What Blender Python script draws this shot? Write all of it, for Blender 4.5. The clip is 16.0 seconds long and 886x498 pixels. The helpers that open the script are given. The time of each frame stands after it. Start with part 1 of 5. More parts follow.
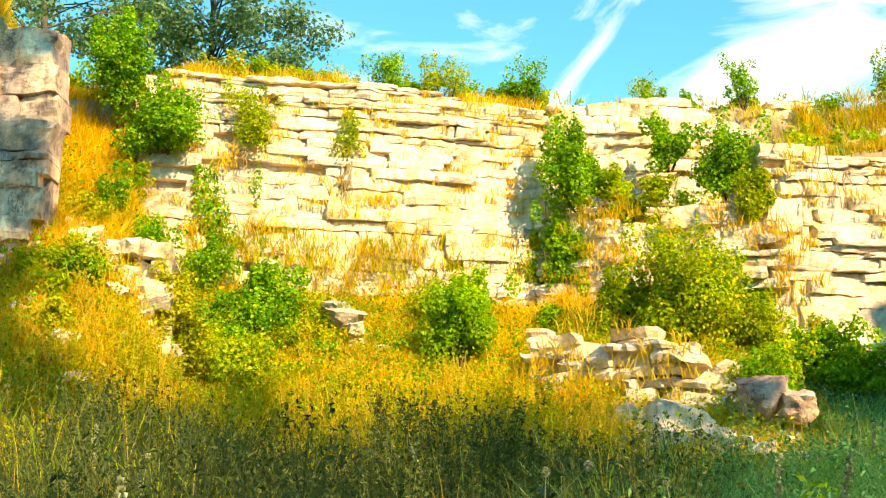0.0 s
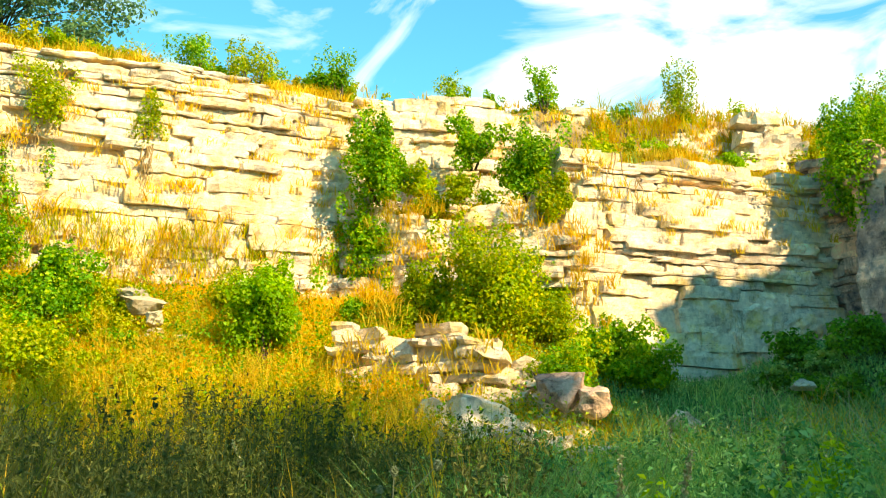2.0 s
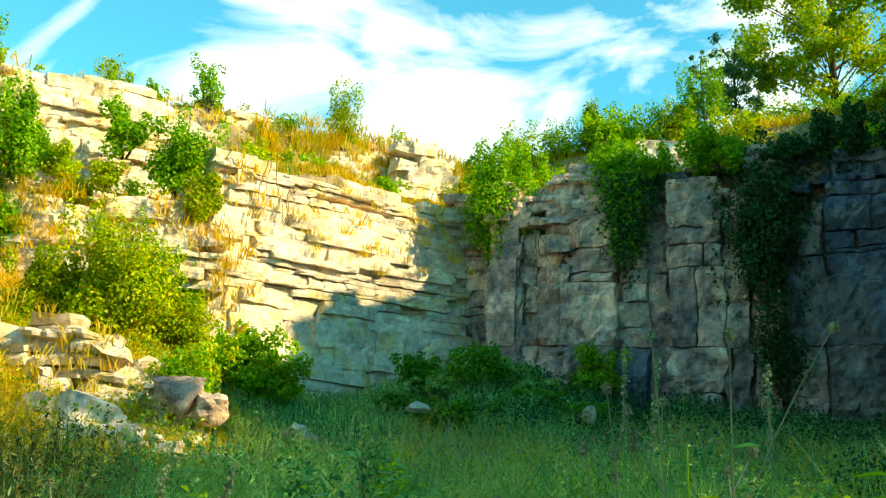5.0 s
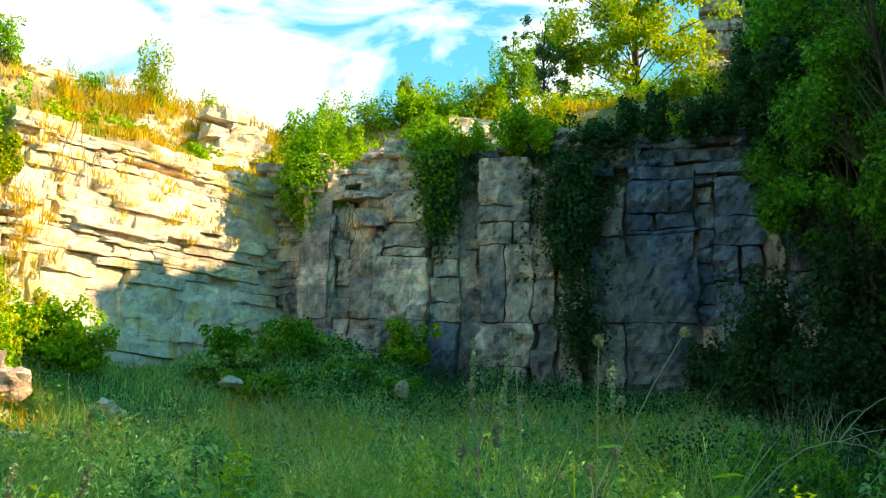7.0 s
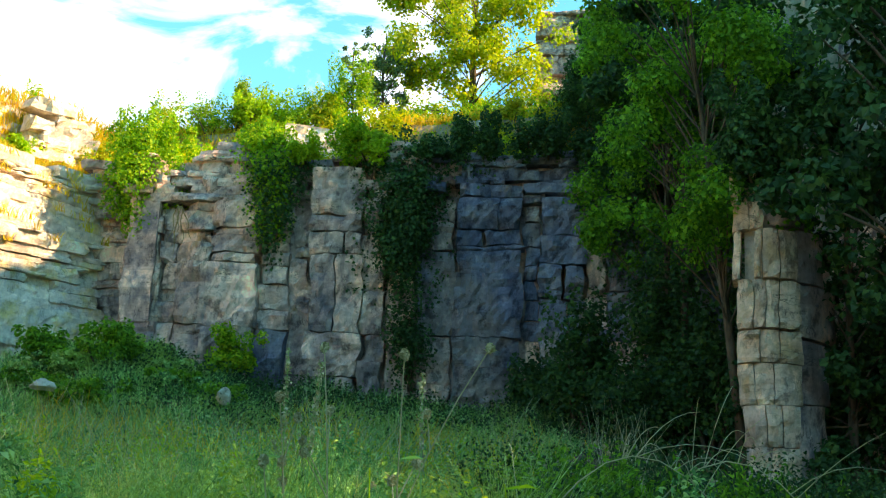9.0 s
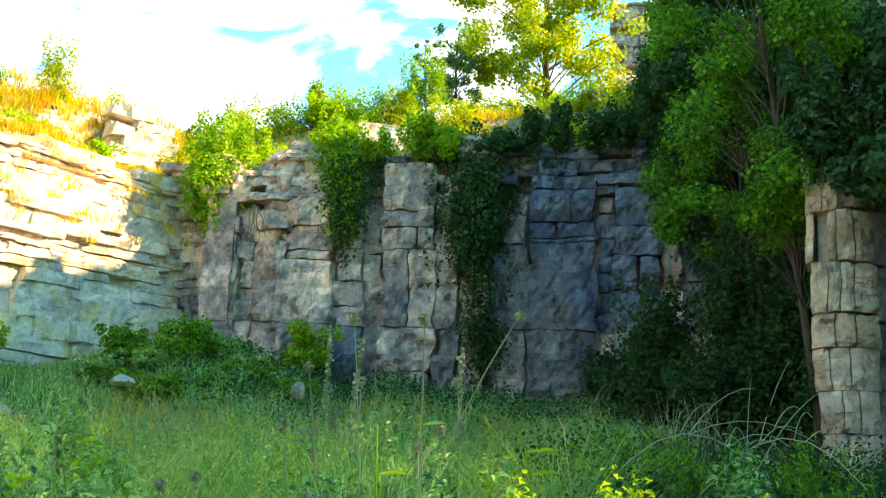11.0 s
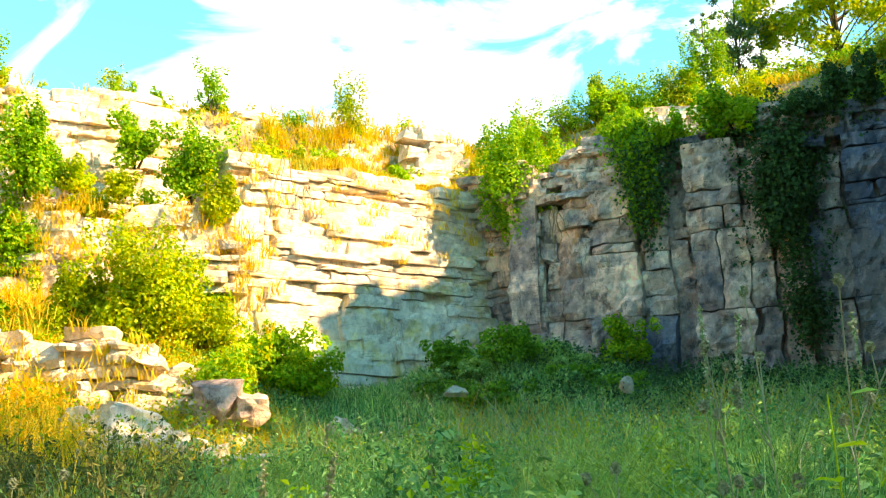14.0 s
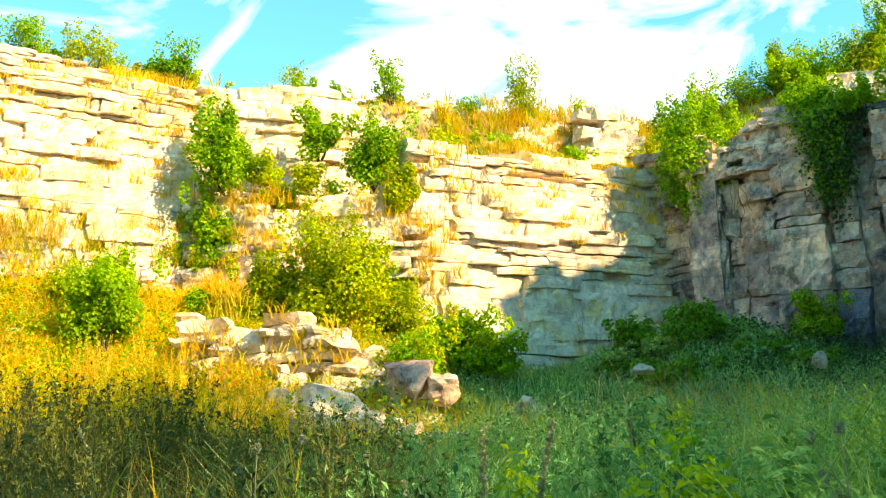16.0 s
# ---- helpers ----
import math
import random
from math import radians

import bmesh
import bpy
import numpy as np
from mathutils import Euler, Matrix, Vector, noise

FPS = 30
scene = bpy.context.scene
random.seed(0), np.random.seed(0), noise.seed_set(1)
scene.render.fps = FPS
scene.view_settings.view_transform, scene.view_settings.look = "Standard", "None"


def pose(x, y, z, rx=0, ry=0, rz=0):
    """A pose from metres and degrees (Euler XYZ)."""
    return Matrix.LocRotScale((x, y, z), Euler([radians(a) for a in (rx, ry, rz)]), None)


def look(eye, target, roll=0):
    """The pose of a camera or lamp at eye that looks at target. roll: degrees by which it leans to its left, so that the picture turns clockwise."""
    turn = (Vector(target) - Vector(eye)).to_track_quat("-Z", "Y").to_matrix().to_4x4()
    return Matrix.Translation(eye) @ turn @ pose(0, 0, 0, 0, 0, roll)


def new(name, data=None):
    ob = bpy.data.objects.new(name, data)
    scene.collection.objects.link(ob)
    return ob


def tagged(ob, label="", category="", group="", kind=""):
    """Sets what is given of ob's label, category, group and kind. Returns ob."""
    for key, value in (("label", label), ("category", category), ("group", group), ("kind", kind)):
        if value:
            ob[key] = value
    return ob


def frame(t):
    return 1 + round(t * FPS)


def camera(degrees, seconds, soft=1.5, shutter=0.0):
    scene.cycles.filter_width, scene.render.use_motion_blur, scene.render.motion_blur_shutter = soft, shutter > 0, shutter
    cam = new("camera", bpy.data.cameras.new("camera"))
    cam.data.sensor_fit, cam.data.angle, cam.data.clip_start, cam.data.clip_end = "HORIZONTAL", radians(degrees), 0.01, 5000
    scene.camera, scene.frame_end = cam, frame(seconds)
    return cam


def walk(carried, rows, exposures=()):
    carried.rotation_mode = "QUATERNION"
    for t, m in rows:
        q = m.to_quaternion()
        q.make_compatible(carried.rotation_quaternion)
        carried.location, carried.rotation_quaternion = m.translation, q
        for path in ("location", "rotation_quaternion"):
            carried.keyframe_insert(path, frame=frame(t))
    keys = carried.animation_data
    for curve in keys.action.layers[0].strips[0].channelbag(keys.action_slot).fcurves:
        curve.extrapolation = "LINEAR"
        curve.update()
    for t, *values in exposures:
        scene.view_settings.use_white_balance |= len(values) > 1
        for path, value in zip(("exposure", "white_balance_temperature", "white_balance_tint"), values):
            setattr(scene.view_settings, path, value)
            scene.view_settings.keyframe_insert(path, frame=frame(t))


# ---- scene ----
# ---- camera ----
cam = camera(43.9, 16.0, soft=1.2)
# seconds, eye, heading to the left of +y, tilt up, roll
PATH = [
    (0, (0.127, -0.051, 1.557), 13.10, 12.35, -0.64),
    (0.5, (0.047, -0.017, 1.578), 10.90, 12.16, -0.73),
    (1, (-0.036, 0.003, 1.595), 8.59, 12.22, -0.86),
    (1.5, (-0.140, -0.025, 1.602), 5.14, 11.92, -1.15),
    (2, (-0.189, -0.050, 1.598), 1.84, 11.75, -0.96),
    (2.5, (-0.166, 0.014, 1.596), -1.01, 11.54, -0.23),
    (3, (-0.060, 0.076, 1.596), -3.82, 11.48, 0.25),
    (3.5, (0.059, 0.099, 1.594), -6.70, 11.56, 0.77),
    (4, (0.189, 0.071, 1.603), -9.61, 11.84, 1.48),
    (4.5, (0.273, 0.000, 1.608), -12.56, 12.34, 2.19),
    (4.7, (0.261, -0.035, 1.610), -13.87, 12.39, 2.14),
    (5.4, (0.188, -0.037, 1.644), -18.05, 12.21, 2.11),
    (6.1, (0.016, 0.011, 1.704), -21.97, 11.59, 1.73),
    (6.8, (-0.078, 0.033, 1.738), -25.45, 11.19, 1.51),
    (7, (-0.073, 0.025, 1.742), -26.47, 10.95, 1.56),
    (7.5, (-0.068, -0.001, 1.744), -28.66, 11.05, 1.59),
    (8, (-0.049, -0.012, 1.748), -30.92, 11.58, 2.16),
    (8.5, (-0.051, -0.051, 1.751), -33.07, 11.78, 2.28),
    (8.7, (-0.050, -0.065, 1.751), -34.03, 11.73, 2.23),
    (9.2, (-0.009, -0.103, 1.736), -35.46, 11.76, 2.27),
    (9.75, (0.093, -0.165, 1.697), -35.42, 11.75, 2.32),
    (10.3, (0.192, -0.211, 1.654), -33.98, 11.72, 2.30),
    (10.8, (0.227, -0.206, 1.630), -31.75, 11.69, 2.17),
    (11, (0.216, -0.187, 1.619), -30.63, 11.64, 2.00),
    (11.5, (0.202, -0.101, 1.598), -28.12, 11.63, 1.62),
    (12, (0.198, -0.029, 1.593), -25.85, 11.58, 0.67),
    (12.5, (0.157, 0.067, 1.584), -23.54, 11.64, -0.09),
    (13, (0.093, 0.122, 1.578), -21.42, 11.54, -1.05),
    (13.5, (-0.006, 0.129, 1.580), -18.59, 11.61, -2.09),
    (14, (-0.083, 0.115, 1.582), -15.58, 11.68, -2.55),
    (14.5, (-0.160, 0.108, 1.577), -13.00, 11.71, -2.29),
    (15, (-0.233, 0.061, 1.558), -10.76, 11.47, -2.10),
    (15.5, (-0.285, 0.008, 1.538), -8.62, 11.32, -2.46),
    (16, (-0.294, -0.017, 1.503), -6.53, 11.27, -2.65),
]


def aim(eye, heading, tilt, roll):
    a, b = radians(heading), radians(tilt)
    way = Vector((-math.sin(a) * math.cos(b), math.cos(a) * math.cos(b), math.sin(b)))
    return look(eye, Vector(eye) + 2 * way, roll)


EXPOSURES = [(0, 1.22, 8500, 14), (2, 1.11, 8300, 8), (3.5, 1.08, 7900, -4), (4.7, 1.06, 7900, -5), (7, 1.28, 8000, 12), (8.7, 1.52, 7800, 25), (11, 2.05, 8200, 27), (12.5, 1.95, 8400, 25), (14.5, 1.72, 8600, 23), (16, 1.5, 8600, 18)]
walk(cam, [(t, aim(eye, a, b, c)) for t, eye, a, b, c in PATH], EXPOSURES)

# ---- light ----
SUN_AZ, SUN_EL = 130.0, 33.0      # degrees clockwise from +y, and above the horizon
to_sun = Vector((math.sin(radians(SUN_AZ)) * math.cos(radians(SUN_EL)), math.cos(radians(SUN_AZ)) * math.cos(radians(SUN_EL)), math.sin(radians(SUN_EL))))
sun_data = bpy.data.lights.new("sun", "SUN")
sun_data.energy, sun_data.angle, sun_data.color = 5.0, radians(0.6), (1.0, 0.82, 0.53)
sun = new("sun", sun_data)
sun.matrix_world = look(to_sun * 60, (0, 0, 0))


def N(tree, kind, **props):
    node = tree.nodes.new(kind)
    for key, value in props.items():
        if key in node.inputs:
            node.inputs[key].default_value = value
    return node


world = bpy.data.worlds.new("sky")
scene.world = world
world.use_nodes = True
wt = world.node_tree
wt.nodes.clear()
sky = wt.nodes.new("ShaderNodeTexSky")
sky.sky_type, sky.sun_disc = "NISHITA", False
sky.sun_elevation, sky.sun_rotation = radians(SUN_EL), radians(SUN_AZ)
sky.air_density, sky.dust_density, sky.ozone_density = 1.0, 0.3, 1.5
tint = wt.nodes.new("ShaderNodeMix")
tint.data_type, tint.blend_type = "RGBA", "MULTIPLY"
tint.inputs[0].default_value = 1.0
tint.inputs[7].default_value = (0.29, 1.06, 1.15, 1)
wt.links.new(sky.outputs[0], tint.inputs[6])
coord = wt.nodes.new("ShaderNodeTexCoord")
mapping = wt.nodes.new("ShaderNodeMapping")
mapping.inputs["Scale"].default_value = (1.5, 1.0, 2.3)
mapping.inputs["Rotation"].default_value = (0.0, radians(24), 0.0)
mapping.inputs["Location"].default_value = (1.3, 0.4, 0.7)
wt.links.new(coord.outputs["Generated"], mapping.inputs[0])
cloud = wt.nodes.new("ShaderNodeTexNoise")
cloud.inputs["Scale"].default_value, cloud.inputs["Detail"].default_value, cloud.inputs["Roughness"].default_value = 3.4, 8.0, 0.55
cloud.inputs["Distortion"].default_value = 1.1
wt.links.new(mapping.outputs[0], cloud.inputs["Vector"])
ramp = wt.nodes.new("ShaderNodeValToRGB")
ramp.color_ramp.elements[0].position, ramp.color_ramp.elements[1].position = 0.60, 0.90
# one bright bank of cloud, and a thin veil over the next quarter of the sky
total = cloud.outputs[0]
for heading, rise, near, far, amount_of in ((-9.0, 18.0, 0.980, 0.999, 0.22), (-31, 17, 0.95, 0.995, 0.15)):
    quarter = wt.nodes.new("ShaderNodeVectorMath")
    quarter.operation = "DOT_PRODUCT"
    quarter.inputs[1].default_value = (-math.sin(radians(heading)) * math.cos(radians(rise)), math.cos(radians(heading)) * math.cos(radians(rise)), math.sin(radians(rise)))
    wt.links.new(coord.outputs["Generated"], quarter.inputs[0])
    amount = wt.nodes.new("ShaderNodeMapRange")
    amount.interpolation_type = "SMOOTHSTEP"
    amount.inputs["From Min"].default_value, amount.inputs["From Max"].default_value = near, far
    amount.inputs["To Min"].default_value, amount.inputs["To Max"].default_value = 0.0, amount_of
    wt.links.new(quarter.outputs["Value"], amount.inputs["Value"])
    added = wt.nodes.new("ShaderNodeMath")
    wt.links.new(total, added.inputs[0])
    wt.links.new(amount.outputs[0], added.inputs[1])
    total = added.outputs[0]
wt.links.new(total, ramp.inputs[0])
clouds = wt.nodes.new("ShaderNodeMix")
clouds.data_type = "RGBA"
clouds.inputs[7].default_value = (8.0, 7.8, 7.8, 1)
wt.links.new(ramp.outputs[0], clouds.inputs[0])
wt.links.new(tint.outputs[2], clouds.inputs[6])
back = wt.nodes.new("ShaderNodeBackground")
back.inputs[1].default_value = 0.14
wt.links.new(clouds.outputs[2], back.inputs[0])
wt.links.new(back.outputs[0], wt.nodes.new("ShaderNodeOutputWorld").inputs[0])


# ---- materials ----
def base_material(name, rough=0.9):
    m = bpy.data.materials.new(name)
    m.use_nodes = True
    t = m.node_tree
    p = t.nodes["Principled BSDF"]
    p.inputs["Roughness"].default_value = rough
    p.inputs["Specular IOR Level"].default_value = 0.2
    return m, t, p


def ramp_node(t, source, stops):
    r = t.nodes.new("ShaderNodeValToRGB")
    while len(r.color_ramp.elements) < len(stops):
        r.color_ramp.elements.new(0.5)
    for e, (at, c) in zip(r.color_ramp.elements, stops):
        e.position, e.color = at, (*c, 1) if len(c) == 3 else c
    t.links.new(source, r.inputs[0])
    return r


def noise_node(t, scale, detail=6, stretch=(1, 1, 1), rough=0.6, vec=None):
    c = t.nodes.new("ShaderNodeNewGeometry")
    mp = t.nodes.new("ShaderNodeMapping")
    mp.inputs["Scale"].default_value = stretch
    t.links.new(c.outputs["Position"], mp.inputs[0])
    n = t.nodes.new("ShaderNodeTexNoise")
    n.inputs["Scale"].default_value, n.inputs["Detail"].default_value, n.inputs["Roughness"].default_value = scale, detail, rough
    t.links.new(mp.outputs[0], n.inputs["Vector"])
    return n.outputs[0]


def mix(t, kind, factor, a, b):
    m = t.nodes.new("ShaderNodeMix")
    m.data_type, m.blend_type = "RGBA", kind
    for slot, v in ((0, factor), (6, a), (7, b)):
        if isinstance(v, (int, float)):
            m.inputs[slot].default_value = v
        elif isinstance(v, tuple):
            m.inputs[slot].default_value = (*v, 1)
        else:
            t.links.new(v, m.inputs[slot])
    return m.outputs[2]


def rock_material(name, light, mid, dark, stain, rust, streak=0.5, tones=((0.84, 0.84, 0.86), (0.98, 0.97, 0.95), (1.06, 1.05, 1.0)), cracks=0.5, zone=None, mottled=0.5):
    m, t, p = base_material(name, 0.92)
    grain = noise_node(t, 9, 8)
    big = noise_node(t, 0.9, 5)
    col = ramp_node(t, big, [(0.32, mid), (0.55, light), (0.75, tuple(0.9 * c for c in light))]).outputs[0]
    col = mix(t, "MIX", ramp_node(t, noise_node(t, 2.3, 7), [(0.50, (0, 0, 0)), (0.66, (1, 1, 1))]).outputs[0], col, stain)
    run = ramp_node(t, noise_node(t, 1.7, 6, (2.6, 2.6, 0.35)), [(0.58, (0, 0, 0)), (0.72, (streak,) * 3)]).outputs[0]
    col = mix(t, "MIX", run, col, dark)
    col = mix(t, "MIX", ramp_node(t, noise_node(t, 1.25, 5, (1.4, 1.4, 0.7)), [(0.63, (0, 0, 0)), (0.72, (0.8, 0.8, 0.8))]).outputs[0], col, rust)
    if zone:
        col = mix(t, "MIX", ramp_node(t, noise_node(t, 0.42, 6, (1, 1, 0.6), 0.62), [(0.50, (0, 0, 0)), (0.58, (0.85, 0.85, 0.85))]).outputs[0], col, zone)
        veil = ramp_node(t, noise_node(t, 2.2, 8, (1, 1, 0.5), 0.7), [(0.56, (0, 0, 0)), (0.68, (0.6, 0.6, 0.6))]).outputs[0]
        col = mix(t, "MIX", veil, col, tuple(min(0.8, 1.05 * c + 0.04) for c in light))
    info = t.nodes.new("ShaderNodeObjectInfo")
    tone = ramp_node(t, info.outputs["Random"], [(0.0, tones[0]), (0.5, tones[1]), (1.0, tones[2])]).outputs[0]
    col = mix(t, "MULTIPLY", 1.0, col, tone)
    isle = t.nodes.new("ShaderNodeNewGeometry")
    tone2 = ramp_node(t, isle.outputs["Random Per Island"], [(0.0, (0.88, 0.88, 0.88)), (1.0, (1.04, 1.03, 1.02))]).outputs[0]
    col = mix(t, "MULTIPLY", 1.0, col, tone2)
    col = mix(t, "MULTIPLY", 1.0, col, ramp_node(t, grain, [(0.3, (0.78, 0.77, 0.75)), (0.55, (1.05, 1.05, 1.05))]).outputs[0])
    blotch = ramp_node(t, noise_node(t, 3.1, 10, (1, 1, 0.8), 0.72), [(0.38, (0.40, 0.40, 0.43)), (0.46, (0.98, 0.98, 0.98)), (0.56, (1.05, 1.05, 1.05)), (0.63, (1.55, 1.5, 1.42))]).outputs[0]
    col = mix(t, "MULTIPLY", mottled, col, blotch)
    field = ramp_node(t, noise_node(t, 0.75, 9, (1.1, 1.1, 0.7), 0.7), [(0.40, (0.55, 0.56, 0.60)), (0.47, (0.9, 0.9, 0.9)), (0.53, (1.05, 1.04, 1.02)), (0.60, (1.4, 1.34, 1.26))]).outputs[0]
    col = mix(t, "MULTIPLY", mottled, col, field)
    strata = ramp_node(t, noise_node(t, 1.3, 8, (0.8, 0.8, 3.0), 0.7), [(0.38, (0.72, 0.72, 0.73)), (0.46, (1, 1, 1)), (0.64, (1.1, 1.1, 1.08))]).outputs[0]
    col = mix(t, "MULTIPLY", 0.45 * mottled, col, strata)
    for scale, stretch in ((0.8, (0.6, 0.6, 3.4)), (1.0, (2.4, 2.4, 0.5))):
        line = ramp_node(t, noise_node(t, scale, 7, stretch, 0.62), [(0.492, (0, 0, 0)), (0.5, (cracks,) * 3), (0.508, (0, 0, 0))]).outputs[0]
        patchy = ramp_node(t, noise_node(t, 0.8 + scale, 3), [(0.5, (0, 0, 0)), (0.62, (1, 1, 1))]).outputs[0]
        col = mix(t, "MIX", mix(t, "MULTIPLY", 1.0, line, patchy), col, tuple(0.45 * c for c in dark))
    t.links.new(col, p.inputs["Base Color"])
    bump = t.nodes.new("ShaderNodeBump")
    bump.inputs["Strength"].default_value, bump.inputs["Distance"].default_value = 0.9, 0.07
    t.links.new(noise_node(t, 4.5, 12, (1, 1, 2.2), 0.74), bump.inputs["Height"])
    t.links.new(bump.outputs[0], p.inputs["Normal"])
    return m


def leaf_material(name, dark, mid, bright, glow=0.45, patch=1.2, turned=None):
    m, t, p = base_material(name, 0.55)
    geo = t.nodes.new("ShaderNodeNewGeometry")
    col = ramp_node(t, geo.outputs["Random Per Island"], [(0.0, dark), (0.5, mid), (1.0, bright)]).outputs[0]
    zone = ramp_node(t, noise_node(t, patch, 3), [(0.35, (0.7, 0.75, 0.75)), (0.65, (1.12, 1.08, 0.95))]).outputs[0]
    col = mix(t, "MULTIPLY", 1.0, col, zone)
    if turned:
        col = mix(t, "MIX", ramp_node(t, noise_node(t, 0.55, 5, rough=0.65), [(0.47, (0, 0, 0)), (0.62, (0.75, 0.75, 0.75))]).outputs[0], col, turned)
    t.links.new(col, p.inputs["Base Color"])
    tr = t.nodes.new("ShaderNodeBsdfTranslucent")
    t.links.new(mix(t, "MULTIPLY", 1.0, col, (1.25, 1.2, 0.6)), tr.inputs[0])
    ms = t.nodes.new("ShaderNodeMixShader")
    ms.inputs[0].default_value = glow
    out = t.nodes["Material Output"]
    t.links.new(p.outputs[0], ms.inputs[1])
    t.links.new(tr.outputs[0], ms.inputs[2])
    t.links.new(ms.outputs[0], out.inputs[0])
    return m


LIMESTONE = rock_material("pale_limestone", (0.82, 0.71, 0.60), (0.78, 0.635, 0.49), (0.36, 0.29, 0.21), (0.79, 0.60, 0.27), (0.64, 0.36, 0.07), 0.45, cracks=0.8)
# Limestone of the shaded walls: stains, with shade put into the colour as well.
WEATHERED_SHADE = rock_material("weathered_shaded_limestone", (0.80, 0.57, 0.45), (0.66, 0.47, 0.38), (0.07, 0.06, 0.055), (0.30, 0.27, 0.28), (0.50, 0.25, 0.09), 0.7, ((0.74, 0.73, 0.76), (1.0, 0.97, 0.95), (1.3, 1.2, 1.1)), 0.9, (0.34, 0.28, 0.265), 1.0)
RUBBLE = rock_material("rubble_limestone", (0.62, 0.55, 0.43), (0.50, 0.44, 0.34), (0.28, 0.25, 0.21), (0.55, 0.46, 0.30), (0.45, 0.30, 0.14), 0.3)
# Pinkish stone, with the warm light on the pier's front put into its colour.
PIER = rock_material("pinkish_lit_limestone", (0.85, 0.62, 0.45), (0.80, 0.55, 0.37), (0.26, 0.18, 0.12), (0.66, 0.44, 0.24), (0.50, 0.28, 0.10), 0.6, cracks=0.9, mottled=0.9)
# Bluish stone whose colour also carries the deep shade of the right half.
BLUE_SHADE_STONE = rock_material("blue_grey_shaded_limestone", (0.18, 0.215, 0.29), (0.11, 0.135, 0.19), (0.03, 0.032, 0.04), (0.27, 0.27, 0.28), (0.30, 0.21, 0.13), 0.7, ((0.8, 0.84, 0.9), (0.95, 0.95, 0.95), (1.15, 1.12, 1.08)), 0.7, (0.24, 0.21, 0.19), 1.0)
GREEN = leaf_material("green_leaves", (0.07, 0.25, 0.010), (0.17, 0.44, 0.016), (0.46, 0.60, 0.03), 0.5)
VIVID = leaf_material("fresh_green_leaves", (0.16, 0.36, 0.016), (0.28, 0.53, 0.024), (0.46, 0.63, 0.035), 0.58)
OLIVE = leaf_material("yellowing_leaves", (0.15, 0.30, 0.012), (0.36, 0.50, 0.018), (0.64, 0.60, 0.03), 0.52)
# Dark leaf green with the deep shade of the right side put into it.
DEEP = leaf_material("dark_green_shade_leaves", (0.010, 0.052, 0.018), (0.024, 0.10, 0.03), (0.065, 0.175, 0.045), 0.35)
BLUISH = leaf_material("grey_green_leaves", (0.07, 0.17, 0.12), (0.12, 0.26, 0.15), (0.24, 0.36, 0.14))
STRAW = leaf_material("dry_grass", (0.56, 0.36, 0.025), (0.74, 0.53, 0.04), (0.80, 0.64, 0.08), 0.5, 0.8)
GOLD = leaf_material("rusty_dry_grass", (0.62, 0.37, 0.02), (0.74, 0.50, 0.035), (0.80, 0.62, 0.06), 0.5, 0.8)
HERB = leaf_material("yellow_green_herbs", (0.25, 0.31, 0.012), (0.44, 0.46, 0.02), (0.62, 0.54, 0.03), 0.45, 0.9)
MEADOW = leaf_material("meadow_grass", (0.02, 0.13, 0.05), (0.10, 0.42, 0.15), (0.46, 0.78, 0.36), 0.45, 0.7, (0.28, 0.48, 0.09))
# Darker copy of the meadow greens; foreground shade is part of this colour.
DUSK = leaf_material("grey_green_shaded_herbs", (0.03, 0.06, 0.02), (0.075, 0.125, 0.034), (0.20, 0.24, 0.07), 0.35, 0.7, (0.17, 0.17, 0.05))
SEED = leaf_material("seed_heads", (0.20, 0.24, 0.12), (0.33, 0.37, 0.22), (0.56, 0.58, 0.42), 0.25)
LEAFY = leaf_material("mid_green_leaves", (0.03, 0.14, 0.014), (0.08, 0.31, 0.02), (0.20, 0.50, 0.04), 0.48)
BARK, bt, bp = base_material("bark", 0.9)
bt.links.new(ramp_node(bt, noise_node(bt, 14, 6, (1, 1, 0.3)), [(0.3, (0.05, 0.035, 0.022)), (0.7, (0.17, 0.125, 0.08))]).outputs[0], bp.inputs["Base Color"])
ROOT, rt, rp = base_material("hanging_root", 0.9)
rt.links.new(ramp_node(rt, noise_node(rt, 14, 4), [(0.3, (0.20, 0.13, 0.06)), (0.7, (0.42, 0.29, 0.12))]).outputs[0], rp.inputs["Base Color"])

# ground: earth and moss on the flat, bare rock and soil where it is steep
SOIL, gt, gp = base_material("ground_earth", 0.95)
flat = ramp_node(gt, noise_node(gt, 0.8, 7), [(0.3, (0.05, 0.07, 0.02)), (0.5, (0.10, 0.10, 0.03)), (0.72, (0.22, 0.17, 0.06))]).outputs[0]
steep = ramp_node(gt, noise_node(gt, 1.6, 7), [(0.3, (0.16, 0.12, 0.06)), (0.55, (0.34, 0.27, 0.16)), (0.75, (0.50, 0.43, 0.30))]).outputs[0]
gg = gt.nodes.new("ShaderNodeNewGeometry")
gx = gt.nodes.new("ShaderNodeSeparateXYZ")
gt.links.new(gg.outputs["True Normal"], gx.inputs[0])
gt.links.new(mix(gt, "MIX", ramp_node(gt, gx.outputs[2], [(0.55, (1, 1, 1)), (0.85, (0, 0, 0))]).outputs[0], flat, steep), gp.inputs["Base Color"])
gb = gt.nodes.new("ShaderNodeBump")
gb.inputs["Strength"].default_value, gb.inputs["Distance"].default_value = 0.9, 0.08
gt.links.new(noise_node(gt, 5, 8), gb.inputs["Height"])
gt.links.new(gb.outputs[0], gp.inputs["Normal"])


